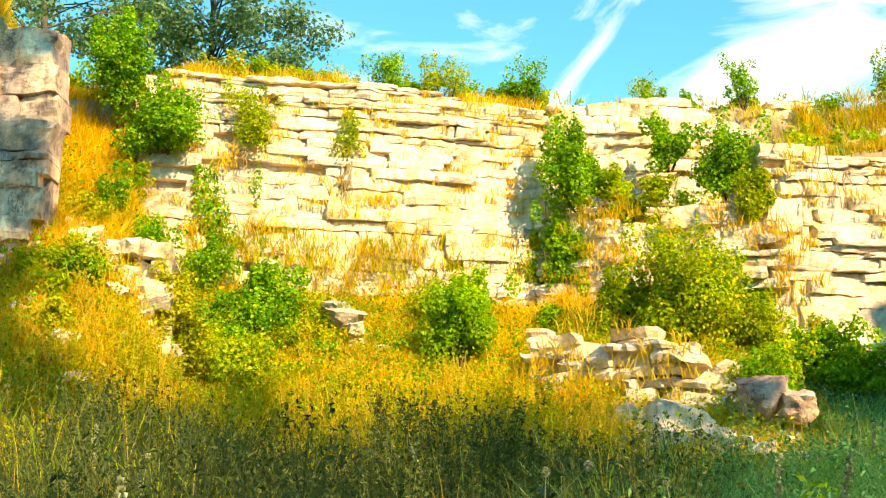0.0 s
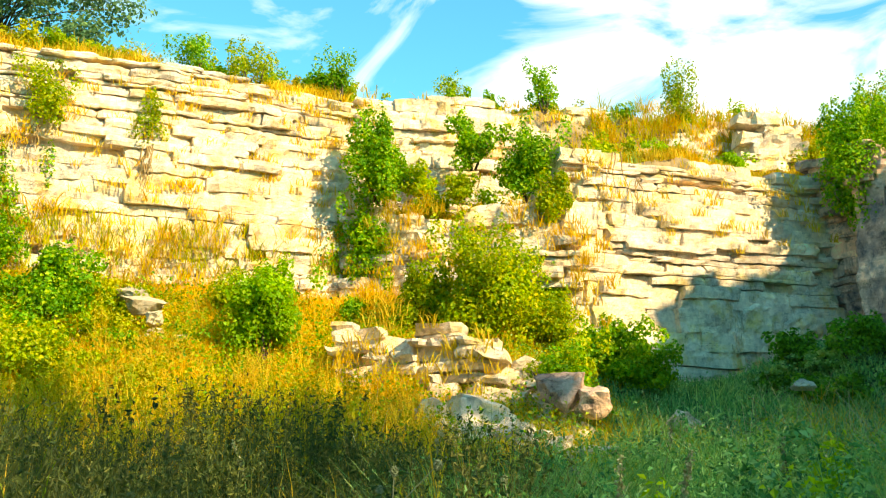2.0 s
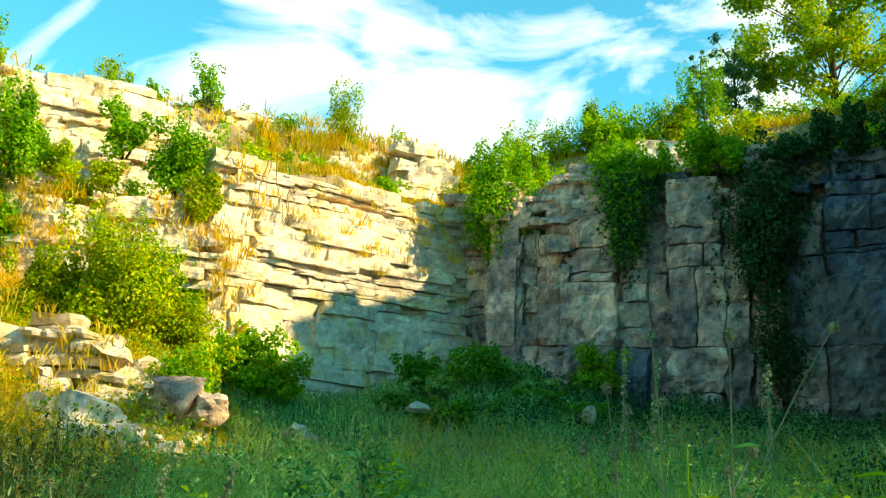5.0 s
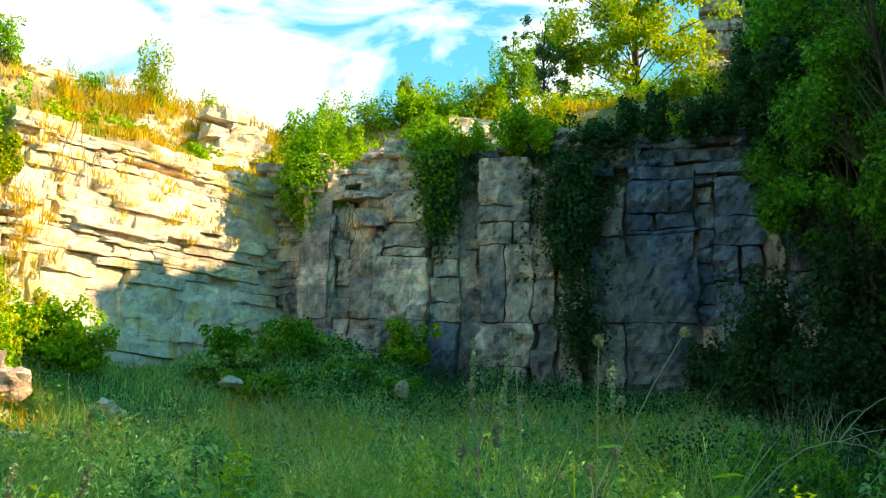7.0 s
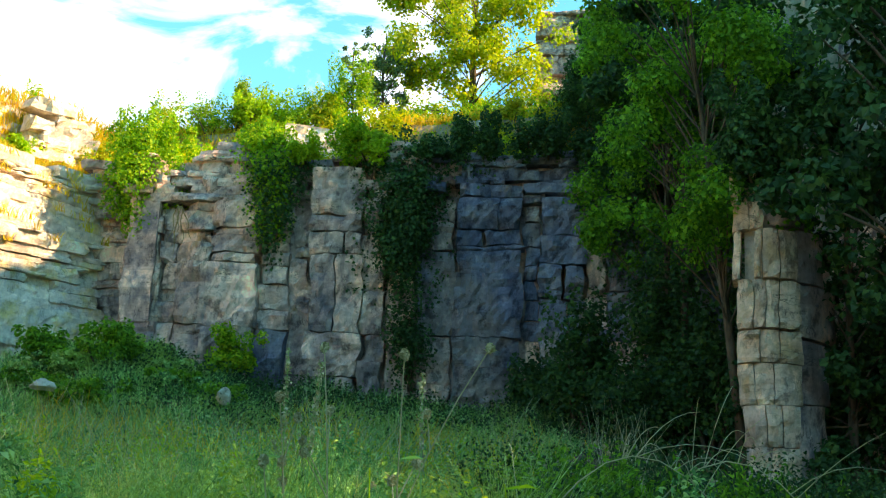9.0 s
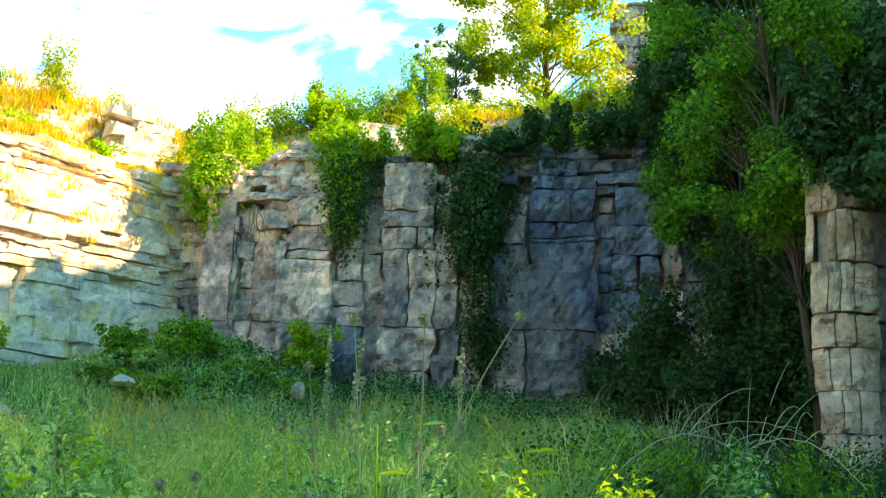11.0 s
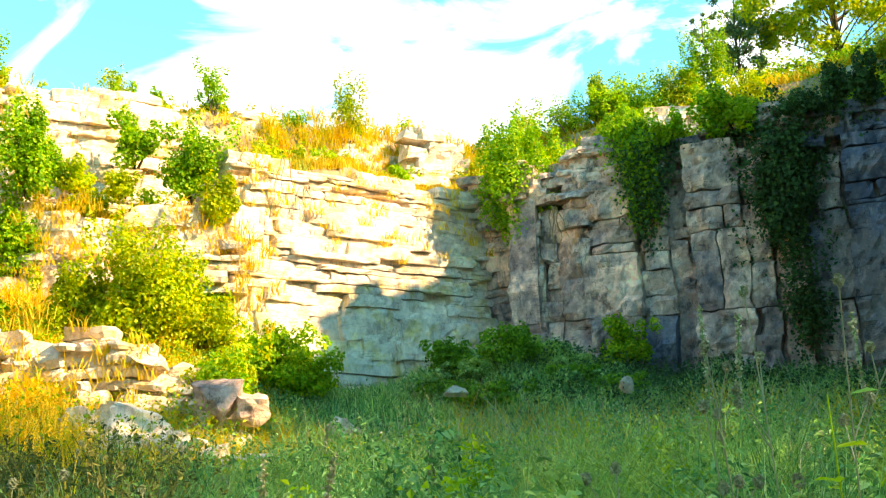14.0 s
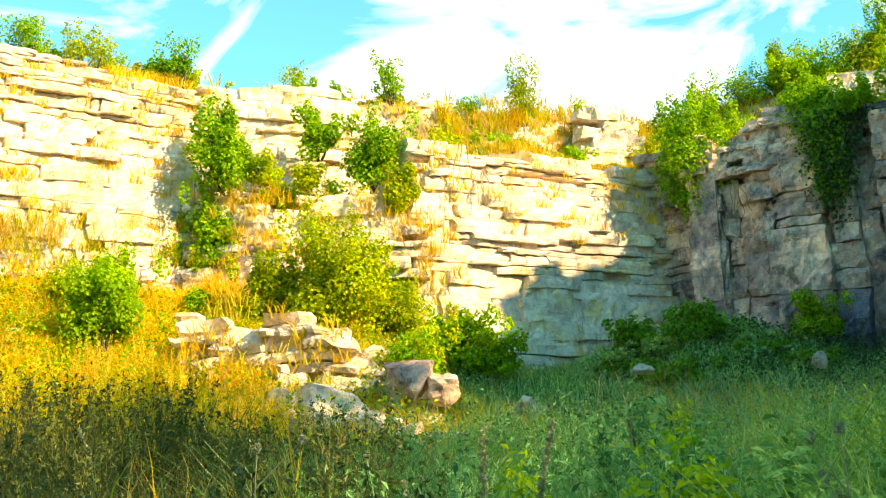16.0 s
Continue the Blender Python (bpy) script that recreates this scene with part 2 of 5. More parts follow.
# ---- mesh helpers ----
def mesh_of(name, verts, faces, material, smooth=False):
    me = bpy.data.meshes.new(name)
    verts, faces = np.asarray(verts, np.float32), np.asarray(faces, np.int32)
    k = faces.shape[1]
    me.vertices.add(len(verts))
    me.vertices.foreach_set("co", verts.ravel())
    me.loops.add(faces.size)
    me.loops.foreach_set("vertex_index", faces.ravel())
    me.polygons.add(len(faces))
    me.polygons.foreach_set("loop_start", np.arange(0, faces.size, k, dtype=np.int32))
    me.polygons.foreach_set("loop_total", np.full(len(faces), k, np.int32))
    me.polygons.foreach_set("use_smooth", np.full(len(faces), smooth))
    me.update(calc_edges=True)
    me.materials.append(material)
    return me


def part(name, me, parent, label="", kind=""):
    ob = new(name, me)
    ob.parent = parent
    return tagged(ob, label, kind=kind)


def thing(name, place, label, category, group="", kind=""):
    ob = new(name)
    ob.location = place
    ob.empty_display_size = 0.1
    return tagged(ob, label, category, group, kind)


def tube(points, r0, r1, sides=5):
    """A tapered tube along points: verts and quads."""
    pts = np.array(points, float)
    n = len(pts)
    ways = np.gradient(pts, axis=0)
    ways /= np.linalg.norm(ways, axis=1)[:, None] + 1e-9
    ref = np.where(np.abs(ways[:, 2:3]) > 0.9, [[1.0, 0, 0]], [[0, 0, 1.0]])
    a = np.cross(ways, ref)
    a /= np.linalg.norm(a, axis=1)[:, None] + 1e-9
    b = np.cross(ways, a)
    ang = np.arange(sides) * 2 * np.pi / sides
    r = np.linspace(r0, r1, n)[:, None, None]
    v = pts[:, None] + r * (np.cos(ang)[None, :, None] * a[:, None] + np.sin(ang)[None, :, None] * b[:, None])
    i, j = np.meshgrid(np.arange(n - 1), np.arange(sides), indexing="ij")
    k = (j + 1) % sides
    f = np.stack([i * sides + j, i * sides + k, (i + 1) * sides + k, (i + 1) * sides + j], -1).reshape(-1, 4)
    return v.reshape(-1, 3), f


def joined(pieces):
    vs, fs, n = [], [], 0
    for v, f in pieces:
        vs.append(v)
        fs.append(np.asarray(f) + n)
        n += len(v)
    return np.concatenate(vs), np.concatenate(fs)


def leaves(rng, centres, outward, size, droop=0.2, slim=0.5):
    """Folded leaves at the centres: verts and triangles."""
    n = len(centres)
    nrm = outward + rng.normal(0, 0.55, (n, 3)) + [0, 0, 0.45]
    nrm /= np.linalg.norm(nrm, axis=1)[:, None]
    along = rng.normal(0, 1, (n, 3)) + outward * 0.6 - [0, 0, droop]
    along -= (along * nrm).sum(1)[:, None] * nrm
    along /= np.linalg.norm(along, axis=1)[:, None] + 1e-9
    side = np.cross(nrm, along)
    s = size * rng.uniform(0.6, 1.35, (n, 1))
    v = np.stack([centres - along * s * 0.5, centres + side * s * slim + nrm * s * 0.16, centres + along * s * 0.6 - nrm * s * 0.1, centres - side * s * slim + nrm * s * 0.16], 1)
    k = np.arange(n)[:, None] * 4
    return v.reshape(-1, 3), np.concatenate([k + [0, 2, 1], k + [0, 3, 2]], 1).reshape(-1, 3)


def crown(rng, lobes, count, size, inner=0.55, droop=0.2, slim=0.5):
    """Leaves in the outer parts of uneven lobes (centre, radii)."""
    c = np.array([l[0] for l in lobes], float)
    r = np.array([l[1] for l in lobes], float)
    area = (r[:, 0] * r[:, 2])
    pick = rng.choice(len(lobes), count, p=area / area.sum())
    d = rng.normal(0, 1, (count, 3))
    d /= np.linalg.norm(d, axis=1)[:, None]
    far = rng.uniform(inner, 1.0, (count, 1)) ** 0.7
    far *= 1 + 0.28 * np.sin(d[:, :1] * 5 + pick[:, None]) * np.cos(d[:, 2:] * 6 + 2 * pick[:, None])
    far += (rng.random((count, 1)) < 0.06) * rng.uniform(0, 0.35, (count, 1))
    return leaves(rng, c[pick] + d * r[pick] * far, d, size, droop, slim)


SEEDS = [100]


def shrub(x, y, z, high, wide, material=None, label="", leaf=0.075, root=0.0, dense=1.0, name="shrub", spread=0.85, stems=4, category="shrub", group="shrubs", slim=0.5, droop=0.2, lift=0.0, taper=0.0):
    """A shrub of several stems and an uneven crown; root: how far back into the rock its stems start."""
    SEEDS[0] += 1
    rng = np.random.default_rng(SEEDS[0])
    ob = thing(name, (x, y, z), label, category, group)
    reach = math.hypot(x, y)
    out = np.array([x / reach, y / reach, 0.0])
    lobes = []
    for i in range(int(16 + 7 * wide * high)):
        d = rng.normal(0, 1, 3)
        d *= rng.uniform(0.3, 1.0) / np.linalg.norm(d)
        rad = rng.uniform(0.12, 0.25)
        lobes.append(((d[0] * wide * 0.40, d[1] * wide * 0.34, lift + high * (0.46 + d[2] * 0.36)), (wide * rad * spread, wide * rad * 0.8, high * rad * 0.8)))
    if taper:
        lobes = [((c[0] * k, c[1] * k, c[2]), (r[0] * k, r[1] * k, r[2])) for c, r in lobes for k in [1.0 + taper * (0.28 - 0.95 * (c[2] - lift) / high)]]
    for i in range(int(4 + 4 * wide) if taper >= 0 else 0):      # upright shoots
        k, tall = rng.normal(0, 0.24, 2) * wide * (1 - 0.6 * taper), rng.uniform(0.12, 0.24) * high
        lobes.append(((k[0], k[1], lift + high * rng.uniform(0.72, 0.92)), (0.07 + 0.05 * wide, 0.07 + 0.05 * wide, tall)))
    me = mesh_of("foliage", *crown(rng, lobes, int(dense * (2400 * wide * high + 330)), leaf, droop=droop, slim=slim), material)
    part("foliage", me, ob)
    for i in range(stems):
        tip = np.array(lobes[i % len(lobes)][0])
        start = out * root + [rng.normal(0, 0.05), rng.normal(0, 0.05), -0.12 if root == 0 else 0.1]
        mid = (start + tip) / 2 + rng.normal(0, 0.08, 3) * [1, 1, 0.5]
        t = np.linspace(0, 1, 6)[:, None]
        curve = (1 - t) ** 2 * start + 2 * t * (1 - t) * mid + t * t * tip
        part("stem", mesh_of("stem", *tube(curve, 0.02 + 0.012 * high, 0.006), BARK, True), ob)
    return ob


def tree(x, y, z, high, wide, material, label, count=5000, leaf=0.09, trunk=0.10, bare=0.25, name="tree", lean=(0, 0)):
    SEEDS[0] += 1
    rng = np.random.default_rng(SEEDS[0])
    ob = thing(name, (x, y, z), label, "tree", "trees")
    top = np.array([lean[0], lean[1], high * 0.92])
    t = np.linspace(0, 1, 9)[:, None]
    stem = t * top + np.array([1, 0.6, 0]) * 0.12 * np.sin(t * 5 + rng.uniform(0, 6)) * t
    stem[0, 2] = -0.5
    part("trunk", mesh_of("trunk", *tube(stem, trunk, 0.015, 7), BARK, True), ob)
    lobes = []
    for i in range(int(22 + 6 * wide)):
        k = rng.uniform(bare, 0.95)
        ang = rng.uniform(0, 2 * np.pi)
        r = wide * 0.5 * rng.uniform(0.25, 0.85) * (1.1 - 0.55 * abs(k - 0.5))
        at = np.array([math.cos(ang) * r + top[0] * k, math.sin(ang) * r + top[1] * k, high * k + 0.1 * r])
        root = np.array([np.interp(max(0.15, k - 0.12), t[:, 0], stem[:, j]) for j in range(3)])
        mid = (root + at) / 2 + [0, 0, 0.12 * r]
        u = np.linspace(0, 1, 5)[:, None]
        limb = (1 - u) ** 2 * root + 2 * u * (1 - u) * mid + u * u * at
        part("limb", mesh_of("limb", *tube(limb, trunk * 0.22, 0.006, 5), BARK, True), ob)
        lobes.append((at, (wide * rng.uniform(0.06, 0.14), wide * rng.uniform(0.06, 0.14), wide * rng.uniform(0.04, 0.10))))
    part("crown", mesh_of("crown", *crown(rng, lobes, count, leaf, 0.3), material), ob)
    return ob


# ---- ground ----
# heading to the left of +y: start of the scree and its height, foot of the face and its height, top of the face, height of the upper rim
LAND = [
    (60, 13, 2.2, 15.5, 4.6, 9.0, 10.0), (36, 13, 1.9, 17.4, 4.0, 9.0, 10.2), (33.5, 13, 1.9, 20.8, 8.6, 8.9, 10.1), (29.5, 13, 1.8, 20.4, 7.6, 8.9, 10.1), (26.5, 13, 1.8, 20.4, 5.1, 9.5, 10.1),
    (18, 13, 1.7, 20.8, 5.2, 9.5, 10.1), (7.5, 13, 1.5, 21.8, 5.3, 9.3, 10.1), (6, 13, 1.5, 21.2, 5.2, 6.6, 9.7), (-4, 13, 1.4, 20.9, 4.3, 6.3, 9.7), (-5, 13, 1.4, 21.0, 3.7, 7.6, 9.4),
    (-10, 13, 1.5, 22.0, 3.2, 7.8, 9.4), (-15, 14, 1.8, 24.6, 3.6, 7.9, 9.5), (-28, 14, 1.8, 23.0, 3.3, 8.1, 10.0)]
LAND += [(-19.6, 14, 1.8, 25.0, 3.6, 7.9, 9.6), (-20.6, 14, 1.8, 23.5, 3.5, 8.0, 9.7), (-49, 13, 1.6, 22.5, 3.0, 8.5, 11.0)]
# ground raised out of view, to back the wall that shadows the buttress
LAND += [(-50.6, 13, 1.6, 22.1, 2.8, 13.0, 13.6), (-52.9, 13, 1.5, 20.1, 2.6, 15.4, 15.8), (-58.7, 12, 1.3, 16.4, 2.0, 12.8, 13.4), (-61.4, 11, 1.2, 15.1, 1.9, 11.8, 12.4), (-80, 9, 1.0, 12.6, 1.6, 8.0, 10.0)]
BACK = [(-130, 9, 0.6, 13.0, 1.0, 7.0, 9.0), (-180, 14, 0.3, 26.0, 1.0, 5.0, 6.0), (-240, 12, 1.0, 20.0, 2.5, 6.0, 8.0), (-300, 13, 2.2, 15.5, 4.6, 9.0, 10.0)]
LAND_TABLE = np.array(sorted(LAND + BACK))


def land(heading):
    h = np.asarray(heading, float)
    h = np.where(h > 60, h - 360, h)
    h = np.where(h < -300, h + 360, h)
    return [np.interp(h, LAND_TABLE[:, 0], LAND_TABLE[:, i]) for i in range(1, 7)]


def lump(x, y):
    return 0.10 * np.sin(1.3 * x + 0.7 * y) * np.cos(0.9 * y - 0.4 * x) + 0.05 * np.sin(3.1 * x - 1.7 * y + 1) + 0.04 * np.cos(2.3 * y + 4.1 * x)


def ground_z(x, y):
    x, y = np.asarray(x, float), np.asarray(y, float)
    d = np.hypot(x, y)
    da, za, df, zf, zt, zr = land(np.degrees(np.arctan2(-x, y)))
    zt, zr = zt + 0.22, zr + 0.15
    low = za * np.clip(d / da, 0, 1) ** 1.15
    u = np.clip((d - da) / (df - da), 0, 1)
    z = low + (zf - za) * u ** 1.25
    z = np.where(d > df + 0.35, zt - 0.15 + 0.3 * np.clip((d - df - 0.35) / 2.6, 0, 1), np.where(d > df + 0.2, zf + (zt - 0.15 - zf) * (d - df - 0.2) / 0.15, z))
    up = np.clip((d - df - 3.0) / 0.5, 0, 1)
    z = z + up * np.maximum(zr - zt - 0.15, 0) + 0.05 * np.clip(d - df - 3.5, 0, 60)
    return z + lump(x, y) * np.clip(d / 6, 0, 1) + 0.75 * np.exp(-((x - 6.6) ** 2 + (y - 19.9) ** 2) / 5.0)


def build_ground():
    heads = np.radians(np.arange(0, 360, 1.5))
    deg = np.degrees(heads)
    da, za, df, zf, zt, zr = land(np.where(deg > 180, deg - 360, deg))
    rings = [da * u for u in np.linspace(0.04, 1, 16)] + [da + (df - da) * u for u in np.linspace(0.06, 1, 18)]
    rings += [df + k for k in (0.2, 0.36, 0.8, 1.4, 2.0, 2.6, 3.0, 3.25, 3.5, 4.2, 5.5, 8, 12, 20, 40, 90, 250, 900)]
    verts = []
    for r in rings:
        x, y = -np.sin(heads) * r, np.cos(heads) * r
        verts.append(np.stack([x, y, ground_z(x, y)], 1))
    m, n = len(rings), len(heads)
    v = np.concatenate(verts + [np.array([[0, 0, 0.0]])])
    i, j = np.meshgrid(np.arange(m - 1), np.arange(n), indexing="ij")
    k = (j + 1) % n
    quads = np.stack([i * n + j, i * n + k, (i + 1) * n + k, (i + 1) * n + j], -1).reshape(-1, 4)[:, ::-1]
    cap = np.array([[m * n, a, (a + 1) % n, a] for a in range(n)])
    me = bpy.data.meshes.new("ground")
    me.from_pydata(v.tolist(), [], quads.tolist() + [c[:3].tolist() for c in cap])
    me.materials.append(SOIL)
    me.shade_smooth()
    return tagged(new("ground", me), "earthy quarry floor rising to scree and grassy rims", "ground", kind="structure")


build_ground()

# ---- rock faces ----
LATTICE = np.random.default_rng(7).random((64, 64, 8)) * 2 - 1


def ripple(x, y, layer=0):
    """Smooth noise over the plane, between about -1 and 1."""
    i, j = np.floor(x).astype(int), np.floor(y).astype(int)
    u, v = x - i, y - j
    u, v = u * u * (3 - 2 * u), v * v * (3 - 2 * v)
    g = LATTICE[:, :, layer]
    a, b, c, d = g[i % 64, j % 64], g[(i + 1) % 64, j % 64], g[i % 64, (j + 1) % 64], g[(i + 1) % 64, (j + 1) % 64]
    return (a * (1 - u) + b * u) * (1 - v) + (c * (1 - u) + d * u) * v


def stone_mesh(rng, s, z, l, h, off, depth, rough, frame_of, yaw=0.0, tip=0.0, shift=0.0, cell=0.10, wander=1.0):
    """One stone of a face: its front follows the relief of the whole face, its joints wander."""
    nx, nz = int(np.clip(l / cell, 3, 13)), int(np.clip(h / cell, 2, 9))
    gx, gz = np.meshgrid(np.linspace(-0.5, 0.5, nx + 1), np.linspace(-0.5, 0.5, nz + 1))
    gx, gz = gx.ravel(), gz.ravel()
    px, pz = s + gx * l + shift, z + gz * h
    ex, ez = np.abs(gx) > 0.49, np.abs(gz) > 0.49
    y = rough * (0.85 * ripple(px * 0.9, pz * 0.9, 0) + 0.55 * ripple(px * 2.3, pz * 2.6, 1) + 0.45 * ripple(px * 5.1, pz * 6.3, 2) + 0.42 * ripple(px * 11, pz * 13, 3))
    broken = ripple(px * 1.7 + 31 * off, pz * 1.7, 4)
    y += rough * (0.6 * (broken > 0.22) + 0.5 * (broken > 0.5) - 0.5 * (broken < -0.45))                         # patches that have split off
    y -= 0.02 * yaw * gx * l + 0.02 * tip * gz * h
    y -= np.where(ex, rng.uniform(0.2, 0.9, len(y)), 0) * 0.36 * rough + np.where(ez, rng.uniform(0.2, 0.9, len(y)), 0) * 0.34 * rough
    y -= np.where(ex & ez, rng.uniform(0, 0.08, len(y)), 0)
    sx = px - shift + wander * (0.055 * ripple(px * 1.3, pz * 1.9, 5) + 0.03 * ripple(px * 4, pz * 4.7, 6) + 0.022 * ripple(px * 9.5, pz * 9.1, 2))
    sz = pz + wander * (0.035 * ripple(px * 0.8, pz * 2.1, 7) + 0.016 * ripple(px * 4.3, pz * 4, 5) + 0.014 * ripple(px * 9.1, pz * 10, 3))
    w = nx + 1
    k = np.arange(len(gx)).reshape(nz + 1, w)
    f = np.stack([k[:-1, :-1], k[:-1, 1:], k[1:, 1:], k[1:, :-1]], -1).reshape(-1, 4)
    rim = np.concatenate([k[0, :], k[1:, -1], k[-1, -2::-1], k[-2:0:-1, 0]])
    n = len(gx)
    r = np.arange(len(rim))
    r1 = (r + 1) % len(rim)
    f = np.concatenate([f, np.stack([rim[r1], rim, n + r, n + r1], -1)])
    loc = np.concatenate([np.stack([sx, off + y, sz], 1), np.stack([sx[rim], np.full(len(rim), off - depth), sz[rim]], 1)])
    return frame_of(loc), f


def rock_face(name, label, a, b, foot, top, material, beds, parts=280, seed=1, batter=0.06, step=0.12, columns=None, depth=0.6, skip=0.02, cells=(), other=None, rough=0.07):
    """A face of bedded stone from a to b (plan). foot, top: heights at both ends. beds: (up to this share of the height, bed height range, length range)."""
    rng = np.random.default_rng(seed)
    a, b = np.array(a, float), np.array(b, float)
    length = np.linalg.norm(b - a)
    way = (b - a) / length
    out = np.array([way[1], -way[0]])       # towards the open side
    low, high = min(foot) - 0.5, max(top)
    # the wall behind the stones
    ns, nz = max(3, int(length / 0.4)), 12
    v = []
    for back in (0.0, 0.35):
        for i in range(ns + 1):
            for j in range(nz + 1):
                s, u = length * i / ns, j / nz
                f0, t0 = np.interp(s, (0, length), foot) - 0.6, np.interp(s, (0, length), top) - 0.12
                z = f0 + (t0 - f0) * u
                p = a + way * s - out * ((0.34 if cells else 0.24) + back + batter * (z - low) + (0 if back else rng.uniform(-0.05, 0.05)))
                v.append((p[0], p[1], z))
    m = nz + 1
    faces = []
    half = (ns + 1) * m
    for i in range(ns):
        for j in range(nz):
            q = i * m + j
            faces.append((q, q + m, q + m + 1, q + 1))
            faces.append((half + q, half + q + 1, half + q + m + 1, half + q + m))
        q = i * m
        faces.append((q + nz, q + m + nz, half + q + m + nz, half + q + nz))
        faces.append((q, half + q, half + q + m, q + m))
    for i in (0, ns):
        for j in range(nz):
            q = i * m + j
            faces.append((q, q + 1, half + q + 1, half + q))
    face = tagged(new(name, mesh_of(name, v, faces, material)), label, "rock face", kind="structure")
    col = columns if columns is not None else [(length, 0.0)]
    edges = np.cumsum([0] + [c[0] for c in col])
    spots, z = [], low
    while z < high:
        share = (z - low) / (high - low)
        bed = next(bd for bd in beds if share <= bd[0] or bd is beds[-1])
        h = rng.uniform(*bed[1])
        push = rng.uniform(0, 0.3 * step) if rng.random() < 0.65 else rng.uniform(0.4, 1) * step * (1 if rng.random() > 0.35 else -0.6)
        gap = rng.uniform(0.025, 0.05) if rng.random() < 0.22 else 0.0
        s = -rng.uniform(0, bed[2][1])
        while s < length:
            l = rng.uniform(*bed[2])
            mid = s + l / 2
            if columns is not None:
                nxt = edges[edges > s + 0.12]
                if len(nxt) and s + l > nxt[0] - 0.15:
                    l = nxt[0] - s
                    mid = s + l / 2
            s1, s2 = max(s, -0.04), min(s + l, length + 0.04)
            if s2 - s1 > 0.12 and 0 < mid < length:
                f0, t0 = np.interp(mid, (0, length), foot), np.interp(mid, (0, length), top)
                wob = 0.26 * math.sin(mid * 1.9 + seed) + 0.2 * math.sin(mid * 4.3 + 2 * seed)
                if z + h > f0 - 0.25 and z + h * 0.5 < t0 + wob * 0.8 and rng.random() > skip:
                    k = min(np.searchsorted(edges, mid, "right") - 1, len(col) - 1)
                    off = push + rng.normal(0, 0.035) + col[max(k, 0)][1] - batter * (z - low) + 0.10 * math.sin(mid * 0.9 + z * 0.6 + seed)
                    spots.append(((s1 + s2) / 2, z + h / 2, s2 - s1, h - gap, off, rng.normal(0, 1.2), rng.normal(0, 0.5), 0))
            s += l
        z += h
    if cells:
        # thin beds stay above the tall jointed blocks only
        thin, spots = spots, []
        for s0, s1, push, tone, joints in cells:
            for sp in thin:
                if s0 <= sp[0] < s1 and sp[1] - sp[3] / 2 > joints[-1] - 0.06:
                    spots.append(sp[:4] + (sp[4] + 0.6 * push,) + sp[5:7] + (1 if rng.random() < tone else 0,))
            for z0, z1 in zip(joints[:-1], joints[1:]):
                cuts = [s0, s1]
                if s1 - s0 > 0.75 and rng.random() < 0.35:
                    cuts = [s0, s0 + (s1 - s0) * rng.uniform(0.3, 0.7), s1]
                for c0, c1 in zip(cuts[:-1], cuts[1:]):
                    rows = [z0, z1] if z1 - z0 < 0.5 or rng.random() < 0.6 else [z0, z0 + (z1 - z0) * rng.uniform(0.25, 0.75), z1]
                    for r0, r1 in zip(rows[:-1], rows[1:]):
                        e0, e1 = c0 + rng.normal(0, 0.035), c1 + rng.normal(0, 0.035)
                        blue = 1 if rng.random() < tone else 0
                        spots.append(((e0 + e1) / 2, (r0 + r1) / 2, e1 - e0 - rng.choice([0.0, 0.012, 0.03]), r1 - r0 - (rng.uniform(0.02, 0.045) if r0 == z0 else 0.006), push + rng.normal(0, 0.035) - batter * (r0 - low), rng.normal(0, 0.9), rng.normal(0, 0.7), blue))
    order = sorted(range(len(spots)), key=lambda i: -spots[i][2] * spots[i][3])
    rest = [[], []]

    def placed(v):
        return np.concatenate([a + v[:, :1] * way + v[:, 1:2] * out, v[:, 2:]], 1)

    for rank, i in enumerate(order):
        s, zc, l, h, off, yaw, tip, blue = spots[i]
        v, f = stone_mesh(rng, s, zc, l, h, off, depth, rough, placed, yaw, tip, 13.7 * seed, wander=1.0 if rough <= 0.1 else 1.7)
        if rank < parts:
            middle = v.mean(0)
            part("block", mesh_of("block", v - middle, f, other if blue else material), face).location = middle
        else:
            rest[blue].append((v, f))
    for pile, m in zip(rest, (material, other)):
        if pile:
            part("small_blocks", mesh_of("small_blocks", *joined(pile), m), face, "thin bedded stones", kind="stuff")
    return face


THIN = [(1.0, (0.08, 0.30), (0.3, 2.0))]
MIXED = [(0.22, (0.08, 0.26), (0.12, 0.6)), (0.36, (0.10, 0.30), (0.3, 1.6)), (0.62, (0.14, 0.46), (0.7, 2.6)), (1.0, (0.06, 0.24), (0.2, 1.7))]
rock_face("wall_main", "sunlit pale limestone face in thick and thin beds", (-9.6, 17.5), (-2.2, 21.7), (5.0, 5.2), (9.5, 9.4), LIMESTONE, MIXED, 290, 11, 0.06, 0.08, rough=0.05)
rock_face("wall_upper", "sunlit pale limestone upper tier set back above a ledge", (-4.4, 22.0), (9.5, 26.7), (7.0, 8.2), (10.0, 9.7), LIMESTONE, THIN, 220, 12, 0.1)
rock_face("wall_ledge", "low sunlit limestone step below a shrubby ledge", (-2.9, 21.0), (1.75, 20.5), (5.3, 5.4), (6.9, 6.5), LIMESTONE, THIN, 120, 13)
rock_face("wall_buttress", "bright limestone buttress with strong horizontal beds", (1.64, 20.4), (7.6, 23.1), (3.2, 3.4), (7.9, 7.9), LIMESTONE, [(0.45, (0.16, 0.5), (0.6, 2.4)), (1.0, (0.06, 0.26), (0.3, 2.2))], 250, 14, 0.06, 0.045, rough=0.045)
